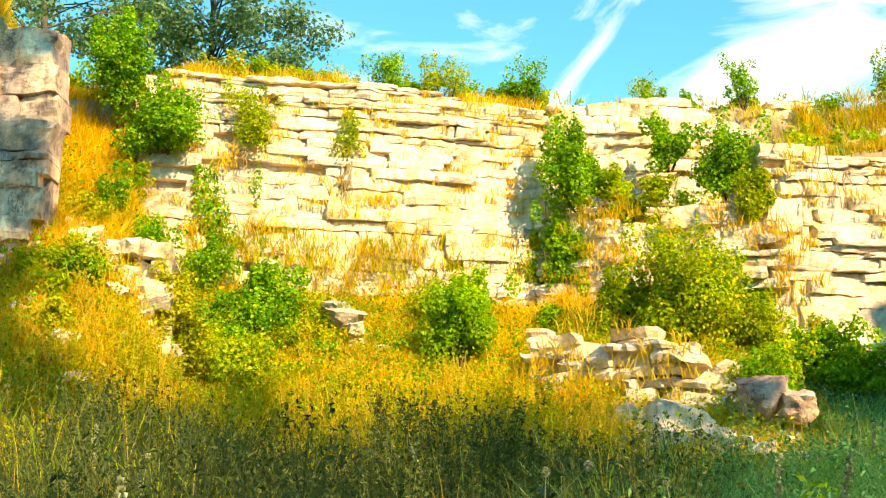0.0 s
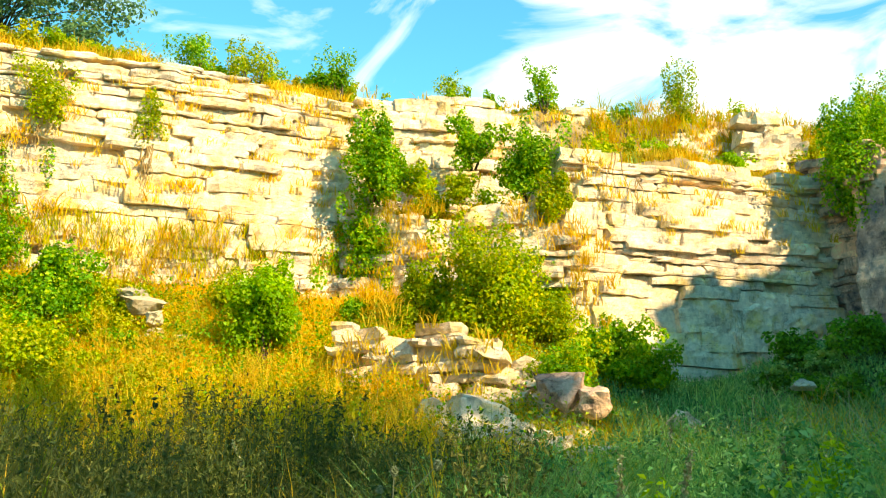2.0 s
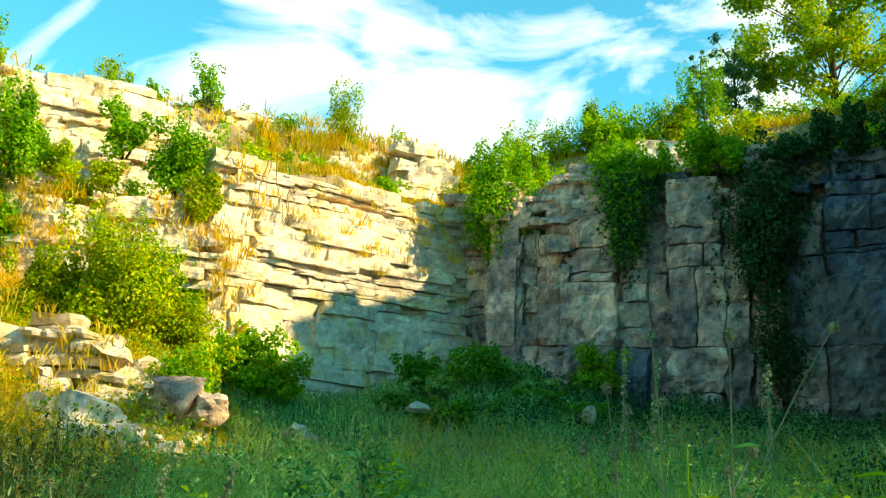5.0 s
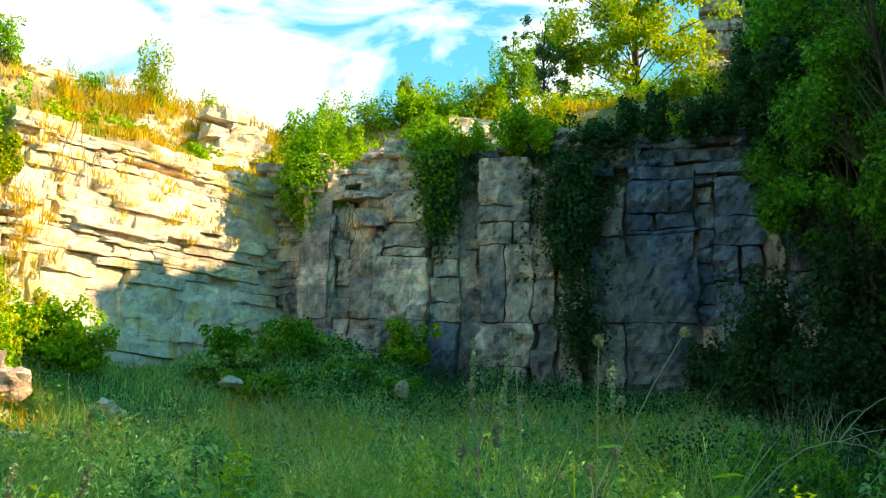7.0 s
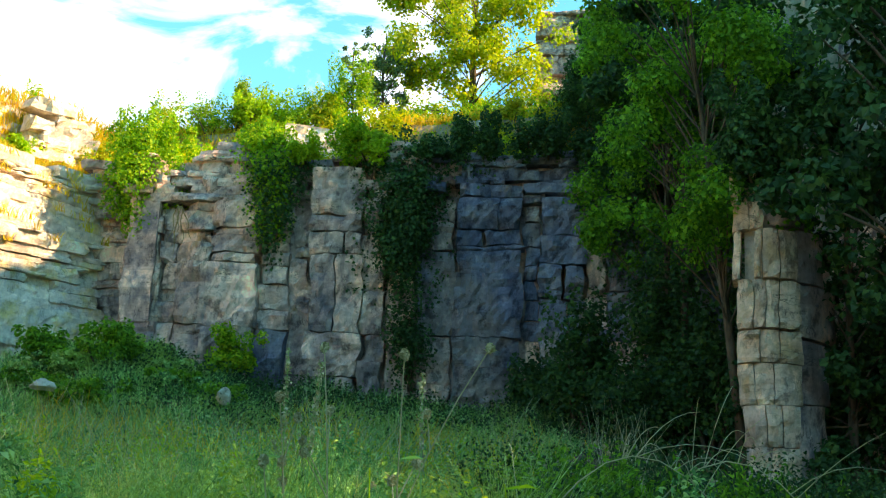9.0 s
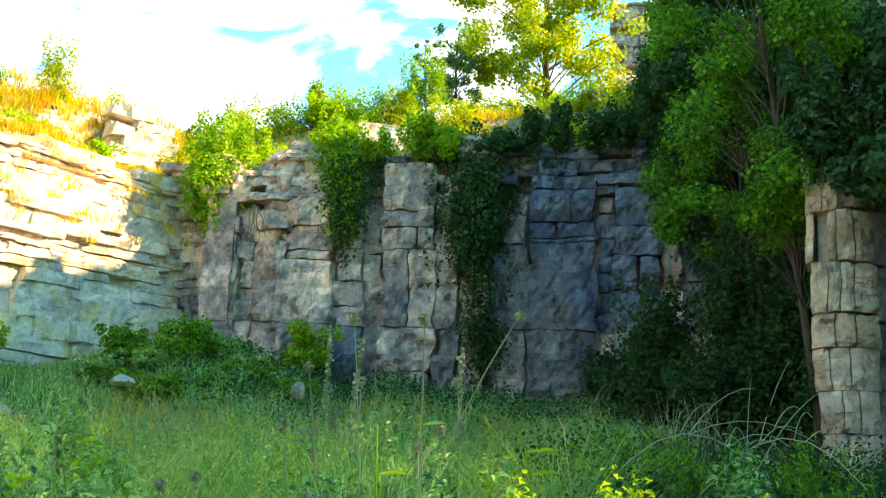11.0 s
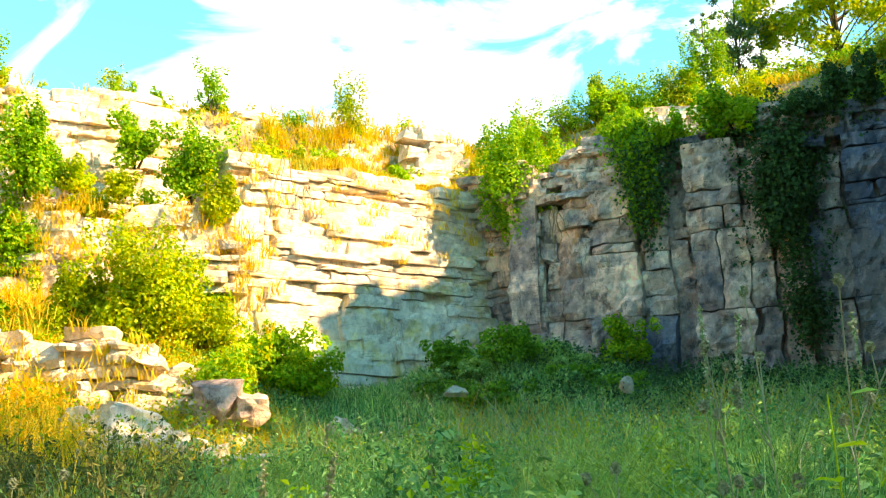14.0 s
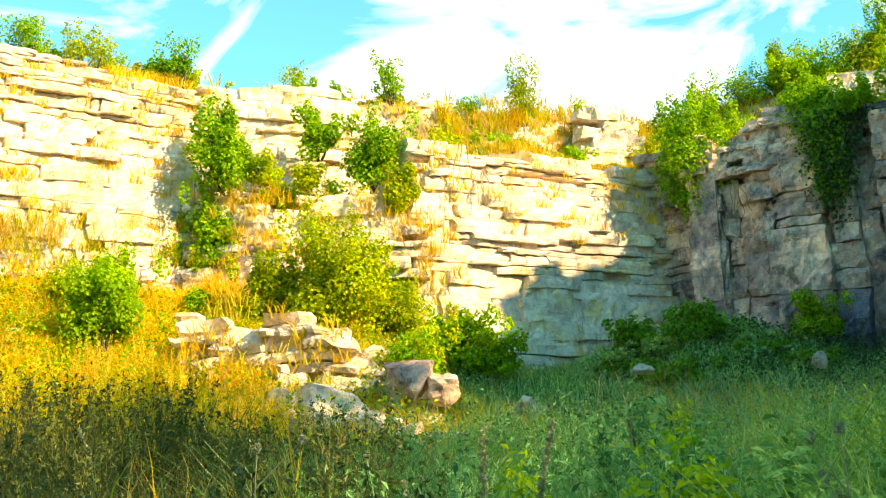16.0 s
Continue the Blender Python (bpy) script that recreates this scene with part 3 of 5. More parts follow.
rock_face("wall_buttress_side", "narrow bedded limestone return of the buttress", (0.9, 22.8), (1.66, 20.75), (5.5, 4.5), (7.8, 7.7), LIMESTONE, THIN, 60, 15, 0.02, 0.06)
# upright joints of the shaded face: from, to, how far proud, share of shade-dark blue-grey stone, heights of the
# bedding joints
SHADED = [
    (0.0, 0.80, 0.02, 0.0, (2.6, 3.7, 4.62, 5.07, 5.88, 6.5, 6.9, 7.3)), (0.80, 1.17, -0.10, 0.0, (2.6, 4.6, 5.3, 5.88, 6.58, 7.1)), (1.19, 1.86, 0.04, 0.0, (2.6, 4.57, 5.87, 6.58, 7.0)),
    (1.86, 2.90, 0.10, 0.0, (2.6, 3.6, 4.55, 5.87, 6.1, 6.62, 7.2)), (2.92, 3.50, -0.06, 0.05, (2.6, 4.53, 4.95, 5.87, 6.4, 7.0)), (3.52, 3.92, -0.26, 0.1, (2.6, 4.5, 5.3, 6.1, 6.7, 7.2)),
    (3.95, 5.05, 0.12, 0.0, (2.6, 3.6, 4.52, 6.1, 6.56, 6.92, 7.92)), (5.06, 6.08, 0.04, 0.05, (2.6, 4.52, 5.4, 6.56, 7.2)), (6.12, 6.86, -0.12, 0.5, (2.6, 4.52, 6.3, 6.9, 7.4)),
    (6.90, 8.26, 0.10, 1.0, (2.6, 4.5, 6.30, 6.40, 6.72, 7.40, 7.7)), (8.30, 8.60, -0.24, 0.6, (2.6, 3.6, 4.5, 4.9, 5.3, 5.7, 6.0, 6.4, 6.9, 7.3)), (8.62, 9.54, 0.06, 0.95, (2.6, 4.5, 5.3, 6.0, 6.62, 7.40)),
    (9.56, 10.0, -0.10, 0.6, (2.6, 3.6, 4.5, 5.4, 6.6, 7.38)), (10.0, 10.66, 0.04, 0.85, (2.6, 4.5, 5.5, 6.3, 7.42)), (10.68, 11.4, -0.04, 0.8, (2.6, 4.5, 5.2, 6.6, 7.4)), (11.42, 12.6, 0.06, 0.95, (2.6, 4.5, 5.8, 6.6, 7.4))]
rock_face("wall_shaded", "shaded grey limestone face with tall jointed blocks", (7.36, 21.92), (17.2, 13.9), (3.4, 3.0), (8.2, 8.75), WEATHERED_SHADE,
          [(1.0, (0.09, 0.26), (0.2, 0.9))], 295, 16, 0.03, 0.16, None, 0.7, 0.05, SHADED, BLUE_SHADE_STONE, 0.10)
rock_face("wall_niche", "dark recessed corner of the shaded face", (6.9, 23.6), (8.5, 22.3), (3.4, 3.4), (8.1, 8.1), WEATHERED_SHADE, MIXED, 60, 26, 0.02, 0.12)
rock_face("wall_shaded_edge", "jointed end of the shaded face", (8.1, 22.7), (7.42, 21.9), (3.4, 3.4), (8.1, 8.1), WEATHERED_SHADE, [(1.0, (0.4, 1.1), (0.4, 0.9))], 20, 27, 0.02, 0.05)
rock_face("wall_left", "shaded grey limestone flank of the quarry", (-16.5, 12.6), (-9.5, 14.35), (3.9, 4.0), (9.9, 9.0), WEATHERED_SHADE, [(1.0, (0.14, 0.5), (0.25, 1.1))], 200, 17, 0.05, 0.14)
# Unseen tops, shaped so that their shadow peaks on the buttress.
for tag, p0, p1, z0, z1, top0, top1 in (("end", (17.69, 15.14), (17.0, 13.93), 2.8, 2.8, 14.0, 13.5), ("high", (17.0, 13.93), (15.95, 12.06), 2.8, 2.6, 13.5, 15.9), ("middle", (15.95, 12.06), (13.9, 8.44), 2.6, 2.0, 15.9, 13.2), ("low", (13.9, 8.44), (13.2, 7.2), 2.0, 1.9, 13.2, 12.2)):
    rock_face("wall_right_" + tag, "dark quarry wall under overhanging trees, raised unseen to cast a shadow", p0, p1, (z0, z1), (top0, top1), WEATHERED_SHADE, MIXED, 60, 19)
# Added wall outside the view; it closes the place and shades the foreground.
rock_face("wall_right_near", "unseen quarry wall added beside the clearing as a shading mass", (13.2, 7.2), (12.0, -7.0), (1.8, 0.8), (8.5, 8.2), WEATHERED_SHADE, MIXED, 100, 20)


def pillar():
    """A free-standing pier of upright jointed slabs in courses, narrow at its head."""
    rng = np.random.default_rng(31)
    ob = thing("rock_pillar", (10.95, 8.65, 1.9), "free-standing pale stone pillar of stacked cracked blocks", "rock pillar")
    core = [(-0.13, -0.13), (0.28, -0.13), (0.28, 0.13), (-0.13, 0.13)]
    v = [(x * (0.6 if z > 3 else 1), y, z) for z in (-0.3, 3.9) for x, y in core]
    part("core", mesh_of("core", v, [(0, 1, 5, 4), (1, 2, 6, 5), (2, 3, 7, 6), (3, 0, 4, 7), (4, 5, 6, 7)], RUBBLE), ob)

    def stone(material, x0, x1, z0, z1, y=0.0, deep=0.55):
        way, out = np.array([0.616, -0.788, 0]), np.array([-0.788, -0.616, 0])
        v, f = stone_mesh(rng, (x0 + x1) / 2, (z0 + z1) / 2, x1 - x0, z1 - z0, deep / 2 - y + rng.normal(0, 0.02), deep, 0.065, lambda p: p[:, :1] * way + (p[:, 1:2] - 1.5 * (p[:, :1] - 0.08) ** 2) * out + p[:, 2:] * [[0, 0, 1.0]], 0, 0, 5.0, 0.055, 0.5)
        part("block", mesh_of("block", v, f, material), ob)

    # courses: foot, head, where the upright joints run
    for z0, z1, cuts in ((-0.3, 0.36, (-0.16, 0.12, 0.46)), (0.36, 0.86, (-0.22, 0.06, 0.26, 0.46)), (0.86, 1.36, (-0.25, -0.05, 0.18, 0.50)), (1.36, 1.76, (-0.26, 0.02, 0.24, 0.52)), (1.78, 2.38, (-0.25, -0.06, 0.09, 0.25, 0.50)),
                         (2.40, 3.02, (-0.31, -0.21, -0.045, 0.05, 0.24, 0.46)), (3.02, 3.5, (-0.33, -0.12, 0.06)), (3.5, 4.1, (-0.32, -0.16, 0.06))):
        for k, (x0, x1) in enumerate(zip(cuts[:-1], cuts[1:])):
            if z0 == 2.40 and k == 1:
                continue        # an open hole between two slabs
            stone(PIER, x0 + 0.006, x1 - 0.006, z0, z1 - 0.012)
    # The pier's side away from the light: its shade is given by darker stone.
    for z0, z1, x1 in ((-0.3, 0.9, 0.78), (0.9, 1.7, 0.85), (1.72, 2.4, 0.95), (2.42, 3.1, 0.8), (3.1, 3.9, 0.55)):
        stone(WEATHERED_SHADE, (0.44 if z0 < 3 else 0.08), x1, z0, z1 - 0.02, 0.22, 0.6)
    return ob


pillar()


def boulder(x, y, z, size, label, material=RUBBLE, seed=1, squash=(1, 0.8, 0.7), turn=0, name="boulder"):
    """An angular broken stone: a ball cut by random planes."""
    rng = np.random.default_rng(seed)
    bm = bmesh.new()
    bmesh.ops.create_icosphere(bm, subdivisions=3, radius=1.0)
    cuts = [(Vector(rng.normal(0, 1, 3)).normalized(), rng.uniform(0.42, 0.8)) for _ in range(18)]
    for vert in bm.verts:
        for n, d in cuts:
            k = vert.co.dot(n)
            if k > d:
                vert.co -= n * (k - d)
        vert.co *= 1 + 0.2 * noise.noise(vert.co * 2.5 + Vector((seed, 0, 0))) + 0.14 * noise.noise(vert.co * 6 + Vector((0, seed, 0))) + 0.06 * noise.noise(vert.co * 13)
        vert.co = Vector((vert.co.x * squash[0], vert.co.y * squash[1], vert.co.z * squash[2])) * size
    me = bpy.data.meshes.new(name)
    bm.to_mesh(me)
    bm.free()
    me.materials.append(material)
    ob = tagged(new(name, me), label, "boulder", "loose rocks")
    ob.matrix_world = pose(x, y, z, 0, 0, turn)
    return ob


# ---- shrubs and trees ----
LOOKS = {
    "rim": (GREEN, "leafy green shrub on the grassy quarry rim", 0.0, 0.6), "rim_olive": (OLIVE, "yellowing shrub among dry grass on the rim", 0.0, 0.6),
    "slope": (GREEN, "sunlit green shrub on the scree slope", 0.0, 1.1), "vivid": (VIVID, "dense fresh green broadleaf shrub on the scree", 0.0, 1.3),
    "olive": (OLIVE, "large yellow-green shrub on the scree slope", 0.0, 1.2), "face": (OLIVE, "straggly yellow-green shrub rooted in the rock face", 0.45, 0.7),
    "ledge": (GREEN, "rounded green shrub growing on a rock ledge", 0.3, 1.1), "ledge_olive": (OLIVE, "low yellow-green shrub on a rock ledge", 0.2, 0.9),
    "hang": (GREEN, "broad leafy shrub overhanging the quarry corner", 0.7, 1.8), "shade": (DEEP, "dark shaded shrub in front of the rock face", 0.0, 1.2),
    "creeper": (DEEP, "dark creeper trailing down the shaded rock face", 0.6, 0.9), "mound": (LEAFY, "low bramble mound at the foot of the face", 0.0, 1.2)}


def creeper(x, y, z, high, wide, material, label):
    """Leafy strands hanging down a face from a tuft at their top."""
    SEEDS[0] += 1
    rng = np.random.default_rng(SEEDS[0])
    ob = thing("creeper", (x, y, z), label, "creeper", "creepers")
    reach = math.hypot(x, y)
    out = np.array([x / reach, y / reach, 0.0])
    side = np.array([out[1], -out[0], 0.0])
    spots = []
    for i in range(int(9 + 8 * wide)):
        off = rng.normal(0, 0.34) * wide
        drop = high * rng.uniform(0.3, 1.0) * math.exp(-(off / wide) ** 2 * 1.5)
        t = np.linspace(0, 1, 9)[:, None]
        line = out * 0.25 * (1 - t) - out * 0.12 * np.sin(3 * t) + side * (off * (1.05 - 0.25 * t) + 0.07 * np.sin(5 * t + i)) + np.array([0, 0, 1.0]) * (high - 0.06 * abs(off) - drop * t)
        part("stem", mesh_of("stem", *tube(line, 0.012, 0.004, 5), BARK, True), ob)
        n = int(115 * drop + 45)
        k = rng.random(n)
        at = np.stack([np.interp(k, t[:, 0], line[:, j]) for j in range(3)], 1)
        spread = (0.19 - 0.08 * k)[:, None]
        spots.append(at + rng.normal(0, 1, (n, 3)) * spread * [1, 1, 0.8] - out * 0.06)
    c = np.concatenate(spots)
    d = rng.normal(0, 1, (len(c), 3)) - out * 1.2
    part("foliage", mesh_of("foliage", *leaves(rng, c, d / np.linalg.norm(d, axis=1)[:, None], 0.065, 0.8), material), ob)
    return ob


def plant(look_name, x, y, z, high, wide):
    material, label, root, dense = LOOKS[look_name]
    if look_name == "creeper":
        return creeper(x, y, z, high, wide * 1.25, material, label)
    lift = 0.0
    if root == 0:
        # slide it along its line of sight to where the ground carries it
        best = min(np.arange(0.86, 1.32, 0.01), key=lambda k: abs(float(ground_z(x * k, y * k)) + 0.05 - (1.6 + (z - 1.6) * k)) + 0.3 * abs(k - 1))
        x, y, z, high, wide = x * best, y * best, 1.6 + (z - 1.6) * best, high * best, wide * best
        base = float(ground_z(x, y))
        high, z = max(0.35, z + high - base), base
    if look_name.startswith("rim"):
        wide, high = wide * 1.3, high * 0.85
    if look_name in ("ledge", "slope", "vivid"):
        wide *= 1.2
    return shrub(x, y, z, high, wide, material, label, root=root, dense=dense, leaf=0.046 if look_name.startswith(("face", "rim")) else 0.058, droop=1.0 if look_name == "creeper" else 0.2, lift=lift, taper=0.45 if high > 1.15 * wide and look_name.startswith("rim") else 0.25)


plant("ledge", -10.0, 17.3, 8.55, 1.70, 1.25)
plant("ledge", -9.25, 17.6, 7.55, 1.40, 1.75)
plant("slope", -7.92, 16.72, 5.25, 1.68, 1.02)
plant("face", -7.93, 18.47, 7.87, 1.29, 1.22)
plant("face", -6.34, 19.51, 7.65, 1.12, 0.84)
plant("rim_olive", -6.87, 19.75, 8.97, 1.07, 0.94)
plant("rim", -6.27, 20.27, 9.15, 0.70, 0.84)
plant("rim", -5.85, 20.91, 9.80, 0.97, 0.91)
plant("rim_olive", -4.81, 21.39, 9.83, 0.93, 1.09)
plant("rim", -4.21, 21.11, 9.07, 0.95, 0.85)
plant("rim", -3.11, 22.22, 9.78, 1.03, 0.68)
plant("rim_olive", -0.68, 22.93, 9.30, 1.16, 0.75)
plant("rim", 1.37, 23.52, 9.79, 1.13, 0.68)
plant("rim", 3.05, 23.27, 9.13, 0.62, 0.74)
plant("ledge", -2.16, 20.82, 6.87, 1.90, 1.23)
plant("ledge", -0.25, 22.15, 7.87, 1.13, 0.93)
plant("ledge", 0.79, 20.94, 6.81, 1.62, 1.27)
plant("ledge_olive", 1.29, 20.52, 6.31, 0.97, 0.92)
plant("ledge_olive", -1.34, 20.90, 6.97, 0.69, 0.99)
plant("ledge_olive", -0.48, 21.14, 6.97, 0.57, 0.89)
plant("slope", -2.74, 19.24, 5.08, 1.30, 1.12)
plant("slope", -2.19, 19.81, 5.52, 1.18, 1.00)
plant("vivid", -3.59, 17.05, 3.42, 1.58, 1.33)
plant("slope", -4.91, 19.30, 5.12, 0.96, 0.58)
plant("slope", -6.53, 16.13, 3.87, 1.28, 1.28)
plant("olive", -0.04, 17.95, 3.57, 2.12, 2.17)
plant("olive", -1.04, 18.51, 4.00, 1.25, 1.07)
plant("slope", 0.95, 19.13, 4.67, 0.88, 0.96)
plant("slope", 1.59, 17.89, 3.45, 0.71, 0.85)
plant("slope", 2.00, 17.35, 2.96, 0.97, 1.19)
plant("slope", -8.04, 15.42, 4.51, 0.54, 1.01)
plant("hang", 7.95, 22.2, 6.45, 2.75, 2.2)
plant("ledge", 9.8, 20.6, 8.1, 1.0, 1.2)
creeper(9.6, 20.0, 6.0, 2.3, 0.9, GREEN, "green creeper trailing from the rim of the shaded face")
plant("slope", 6.16, 21.20, 5.24, 0.87, 0.75)
plant("mound", 5.2, 18.9, 3.36, 0.6, 1.0)
plant("mound", 6.4, 19.1, 3.44, 0.8, 1.3)
plant("slope", 8.54, 18.76, 3.53, 0.81, 0.91)
plant("slope", 1.75, 18.44, 3.13, 0.84, 1.26)
plant("slope", 2.66, 18.85, 2.92, 0.87, 1.29)
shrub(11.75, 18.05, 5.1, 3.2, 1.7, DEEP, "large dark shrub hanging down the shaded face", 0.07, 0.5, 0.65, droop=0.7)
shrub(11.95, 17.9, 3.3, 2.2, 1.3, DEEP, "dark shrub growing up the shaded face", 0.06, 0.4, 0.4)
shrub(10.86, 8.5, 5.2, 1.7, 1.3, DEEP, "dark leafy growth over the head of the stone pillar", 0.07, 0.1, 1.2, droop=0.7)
plant("creeper", 12.11, 18.28, 6.24, 2.40, 1.90)
for px, py, low, high, wide in ((15.1, 15.35, 5.2, 3.4, 1.0), (16.0, 14.6, 4.0, 4.6, 1.3)):
    creeper(px, py, low, high, wide, DEEP, "dark creeper trailing down the shaded rock face")
plant("creeper", 11.94, 18.63, 4.40, 2.10, 1.28)
plant("creeper", 9.79, 19.85, 5.6, 2.5, 0.62)
plant("rim_olive", 11.92, 20.17, 8.67, 0.98, 1.60)
plant("rim", 13.18, 19.37, 8.73, 1.19, 1.72)
plant("rim", 10.26, 21.07, 8.80, 1.24, 1.60)
plant("rim_olive", 12.06, 22.39, 10.26, 0.79, 0.94)
plant("rim", 10.56, 23.68, 10.42, 0.89, 0.54)
plant("rim", 9.84, 24.00, 10.05, 0.71, 1.23)
plant("rim_olive", 8.97, 24.33, 9.88, 0.68, 0.82)
plant("rim", 13.65, 23.21, 10.83, 2.04, 0.71)
plant("rim", 15.21, 19.75, 9.63, 1.20, 2.10)
plant("rim_olive", 16.13, 19.00, 9.65, 1.54, 1.70)
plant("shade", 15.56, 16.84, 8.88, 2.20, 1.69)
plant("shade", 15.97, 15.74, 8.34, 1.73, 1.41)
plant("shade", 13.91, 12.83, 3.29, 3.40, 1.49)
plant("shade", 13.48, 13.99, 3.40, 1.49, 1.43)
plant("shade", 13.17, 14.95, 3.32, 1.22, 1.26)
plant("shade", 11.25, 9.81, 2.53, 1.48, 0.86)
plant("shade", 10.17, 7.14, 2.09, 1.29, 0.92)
plant("rim_olive", 4.49, 24.13, 9.49, 1.67, 0.90)
plant("rim", 6.04, 24.84, 9.95, 0.43, 0.53)
plant("rim", 5.35, 23.97, 8.98, 0.69, 0.77)
plant("rim_olive", 10.63, 23.85, 10.43, 0.95, 0.54)
plant("rim", 12.08, 23.16, 10.52, 0.64, 0.82)
plant("rim", 13.26, 23.67, 10.82, 2.02, 0.78)

# dark undergrowth below the trees, its deep shade partly in the leaf colour
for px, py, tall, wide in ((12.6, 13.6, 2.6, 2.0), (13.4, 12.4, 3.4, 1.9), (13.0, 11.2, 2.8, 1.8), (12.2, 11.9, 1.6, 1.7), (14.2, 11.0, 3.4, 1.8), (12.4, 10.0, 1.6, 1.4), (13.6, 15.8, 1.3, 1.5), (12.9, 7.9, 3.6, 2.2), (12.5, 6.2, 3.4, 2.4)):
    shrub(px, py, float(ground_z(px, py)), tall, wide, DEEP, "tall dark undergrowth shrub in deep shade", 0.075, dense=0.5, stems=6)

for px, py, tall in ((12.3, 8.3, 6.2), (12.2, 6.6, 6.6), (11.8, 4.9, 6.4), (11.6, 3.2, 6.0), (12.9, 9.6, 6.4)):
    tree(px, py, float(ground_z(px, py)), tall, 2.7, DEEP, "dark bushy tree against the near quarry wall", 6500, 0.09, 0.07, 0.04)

# trees above the rims
tree(17.5, 23.6, float(ground_z(17.5, 23.6)), 6.6, 5.6, OLIVE, "tall sunlit yellow-green tree above the shaded face", 24000, 0.085, 0.13, 0.15)
tree(15.4, 25.0, float(ground_z(15.4, 25.0)), 3.8, 2.4, BLUISH, "slender grey-green tree on the rim", 7000, 0.06, 0.06, 0.3)
tree(13.5, 23.4, float(ground_z(13.5, 23.4)), 2.6, 0.8, BLUISH, "thin sapling standing against the sky", 2200, 0.045, 0.03, 0.3, "sapling")
tree(-10.6, 22.4, float(ground_z(-10.6, 22.4)), 4.9, 6.0, BLUISH, "airy grey-green tree above the sunlit face", 16000, 0.085, 0.1, 0.12)
tree(-13.2, 19.6, float(ground_z(-13.2, 19.6)), 4.8, 5.0, BLUISH, "grey-green tree behind the shaded flank", 13000, 0.085, 0.1, 0.1)
tree(12.2, 9.9, float(ground_z(12.2, 9.9)), 7.4, 4.4, LEAFY, "leafy tree leaning over the stone pillar", 24000, 0.06, 0.08, 0.42, lean=(-0.9, 0.2))
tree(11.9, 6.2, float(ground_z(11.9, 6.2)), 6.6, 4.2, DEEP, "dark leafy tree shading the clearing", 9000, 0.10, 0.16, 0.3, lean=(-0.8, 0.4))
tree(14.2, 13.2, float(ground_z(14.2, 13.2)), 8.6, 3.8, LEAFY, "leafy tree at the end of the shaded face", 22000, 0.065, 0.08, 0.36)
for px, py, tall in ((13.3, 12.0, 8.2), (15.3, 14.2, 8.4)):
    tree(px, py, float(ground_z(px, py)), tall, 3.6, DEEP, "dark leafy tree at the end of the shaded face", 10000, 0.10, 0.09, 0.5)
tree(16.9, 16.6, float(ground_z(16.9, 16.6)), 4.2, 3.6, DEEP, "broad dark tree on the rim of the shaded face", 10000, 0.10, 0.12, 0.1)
# Never in view: added to lift the skyline that shades the meadow.
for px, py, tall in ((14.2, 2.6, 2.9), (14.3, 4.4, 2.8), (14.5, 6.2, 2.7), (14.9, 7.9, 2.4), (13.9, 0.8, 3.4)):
    tree(px, py, float(ground_z(px, py)), tall, 2.8, DEEP, "bushy unseen tree added along the near wall to shade the meadow", 3500, 0.12, 0.07, 0.08)
# Invented tree; its high crown throws the left flank into shade.
tree(14.6, -7.2, float(ground_z(14.6, -7.2)), 22.0, 2.9, DEEP, "very tall unseen tree added on the rim to shade the left flank", 16000, 0.22, 0.30, 0.70)
# Added out of view, with heights set by the shade line on the ground.
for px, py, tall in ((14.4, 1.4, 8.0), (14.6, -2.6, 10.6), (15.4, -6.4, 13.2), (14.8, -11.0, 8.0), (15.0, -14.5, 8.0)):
    tree(px, py, float(ground_z(px, py)), tall, 5.8, DEEP, "tall unseen tree added on the rim to shade the clearing", 5000, 0.17, 0.17, 0.12)

# ---- loose rocks and outcrops ----
boulder(-0.3, 15.45, 2.45, 0.6, "pale broken boulder at the foot of the scree", LIMESTONE, 3, (1.2, 0.8, 0.7), 15)
boulder(0.95, 15.75, 2.8, 0.55, "grey boulder leaning beside a larger one", WEATHERED_SHADE, 4, (1, 0.8, 0.9), 40)
boulder(1.4, 15.6, 2.55, 0.42, "brown angular boulder in the grass", WEATHERED_SHADE, 5, (1, 0.9, 0.8), 10)
boulder(0.55, 17.3, 3.3, 0.45, "pale broken stone on the scree", seed=6, squash=(1, 0.8, 0.5), turn=70)
boulder(0.1, 16.7, 3.0, 0.4, "pale broken stone on the scree", seed=7, squash=(1.2, 0.8, 0.5), turn=30)
boulder(-5.6, 17.4, 4.4, 0.42, "pale broken stone on the scree", seed=8, squash=(1.2, 0.8, 0.6), turn=50)
boulder(-5.9, 17.7, 4.6, 0.3, "pale broken stone on the scree", seed=9, turn=20)
boulder(-5.3, 17.0, 4.1, 0.26, "pale broken stone on the scree", seed=10, turn=120)
boulder(4.57, 16.45, 2.85, 0.24, "small pale stone lying in the grass", seed=11, squash=(1.2, 0.8, 0.7), turn=20)
boulder(7.43, 16.5, 2.9, 0.22, "small pale stone lying in the grass", seed=12, turn=60)
boulder(2.7, 15.9, 2.3, 0.35, "grey stone half hidden in the grass", WEATHERED_SHADE, 13, turn=10)
RUBBLE_RNG = np.random.default_rng(61)
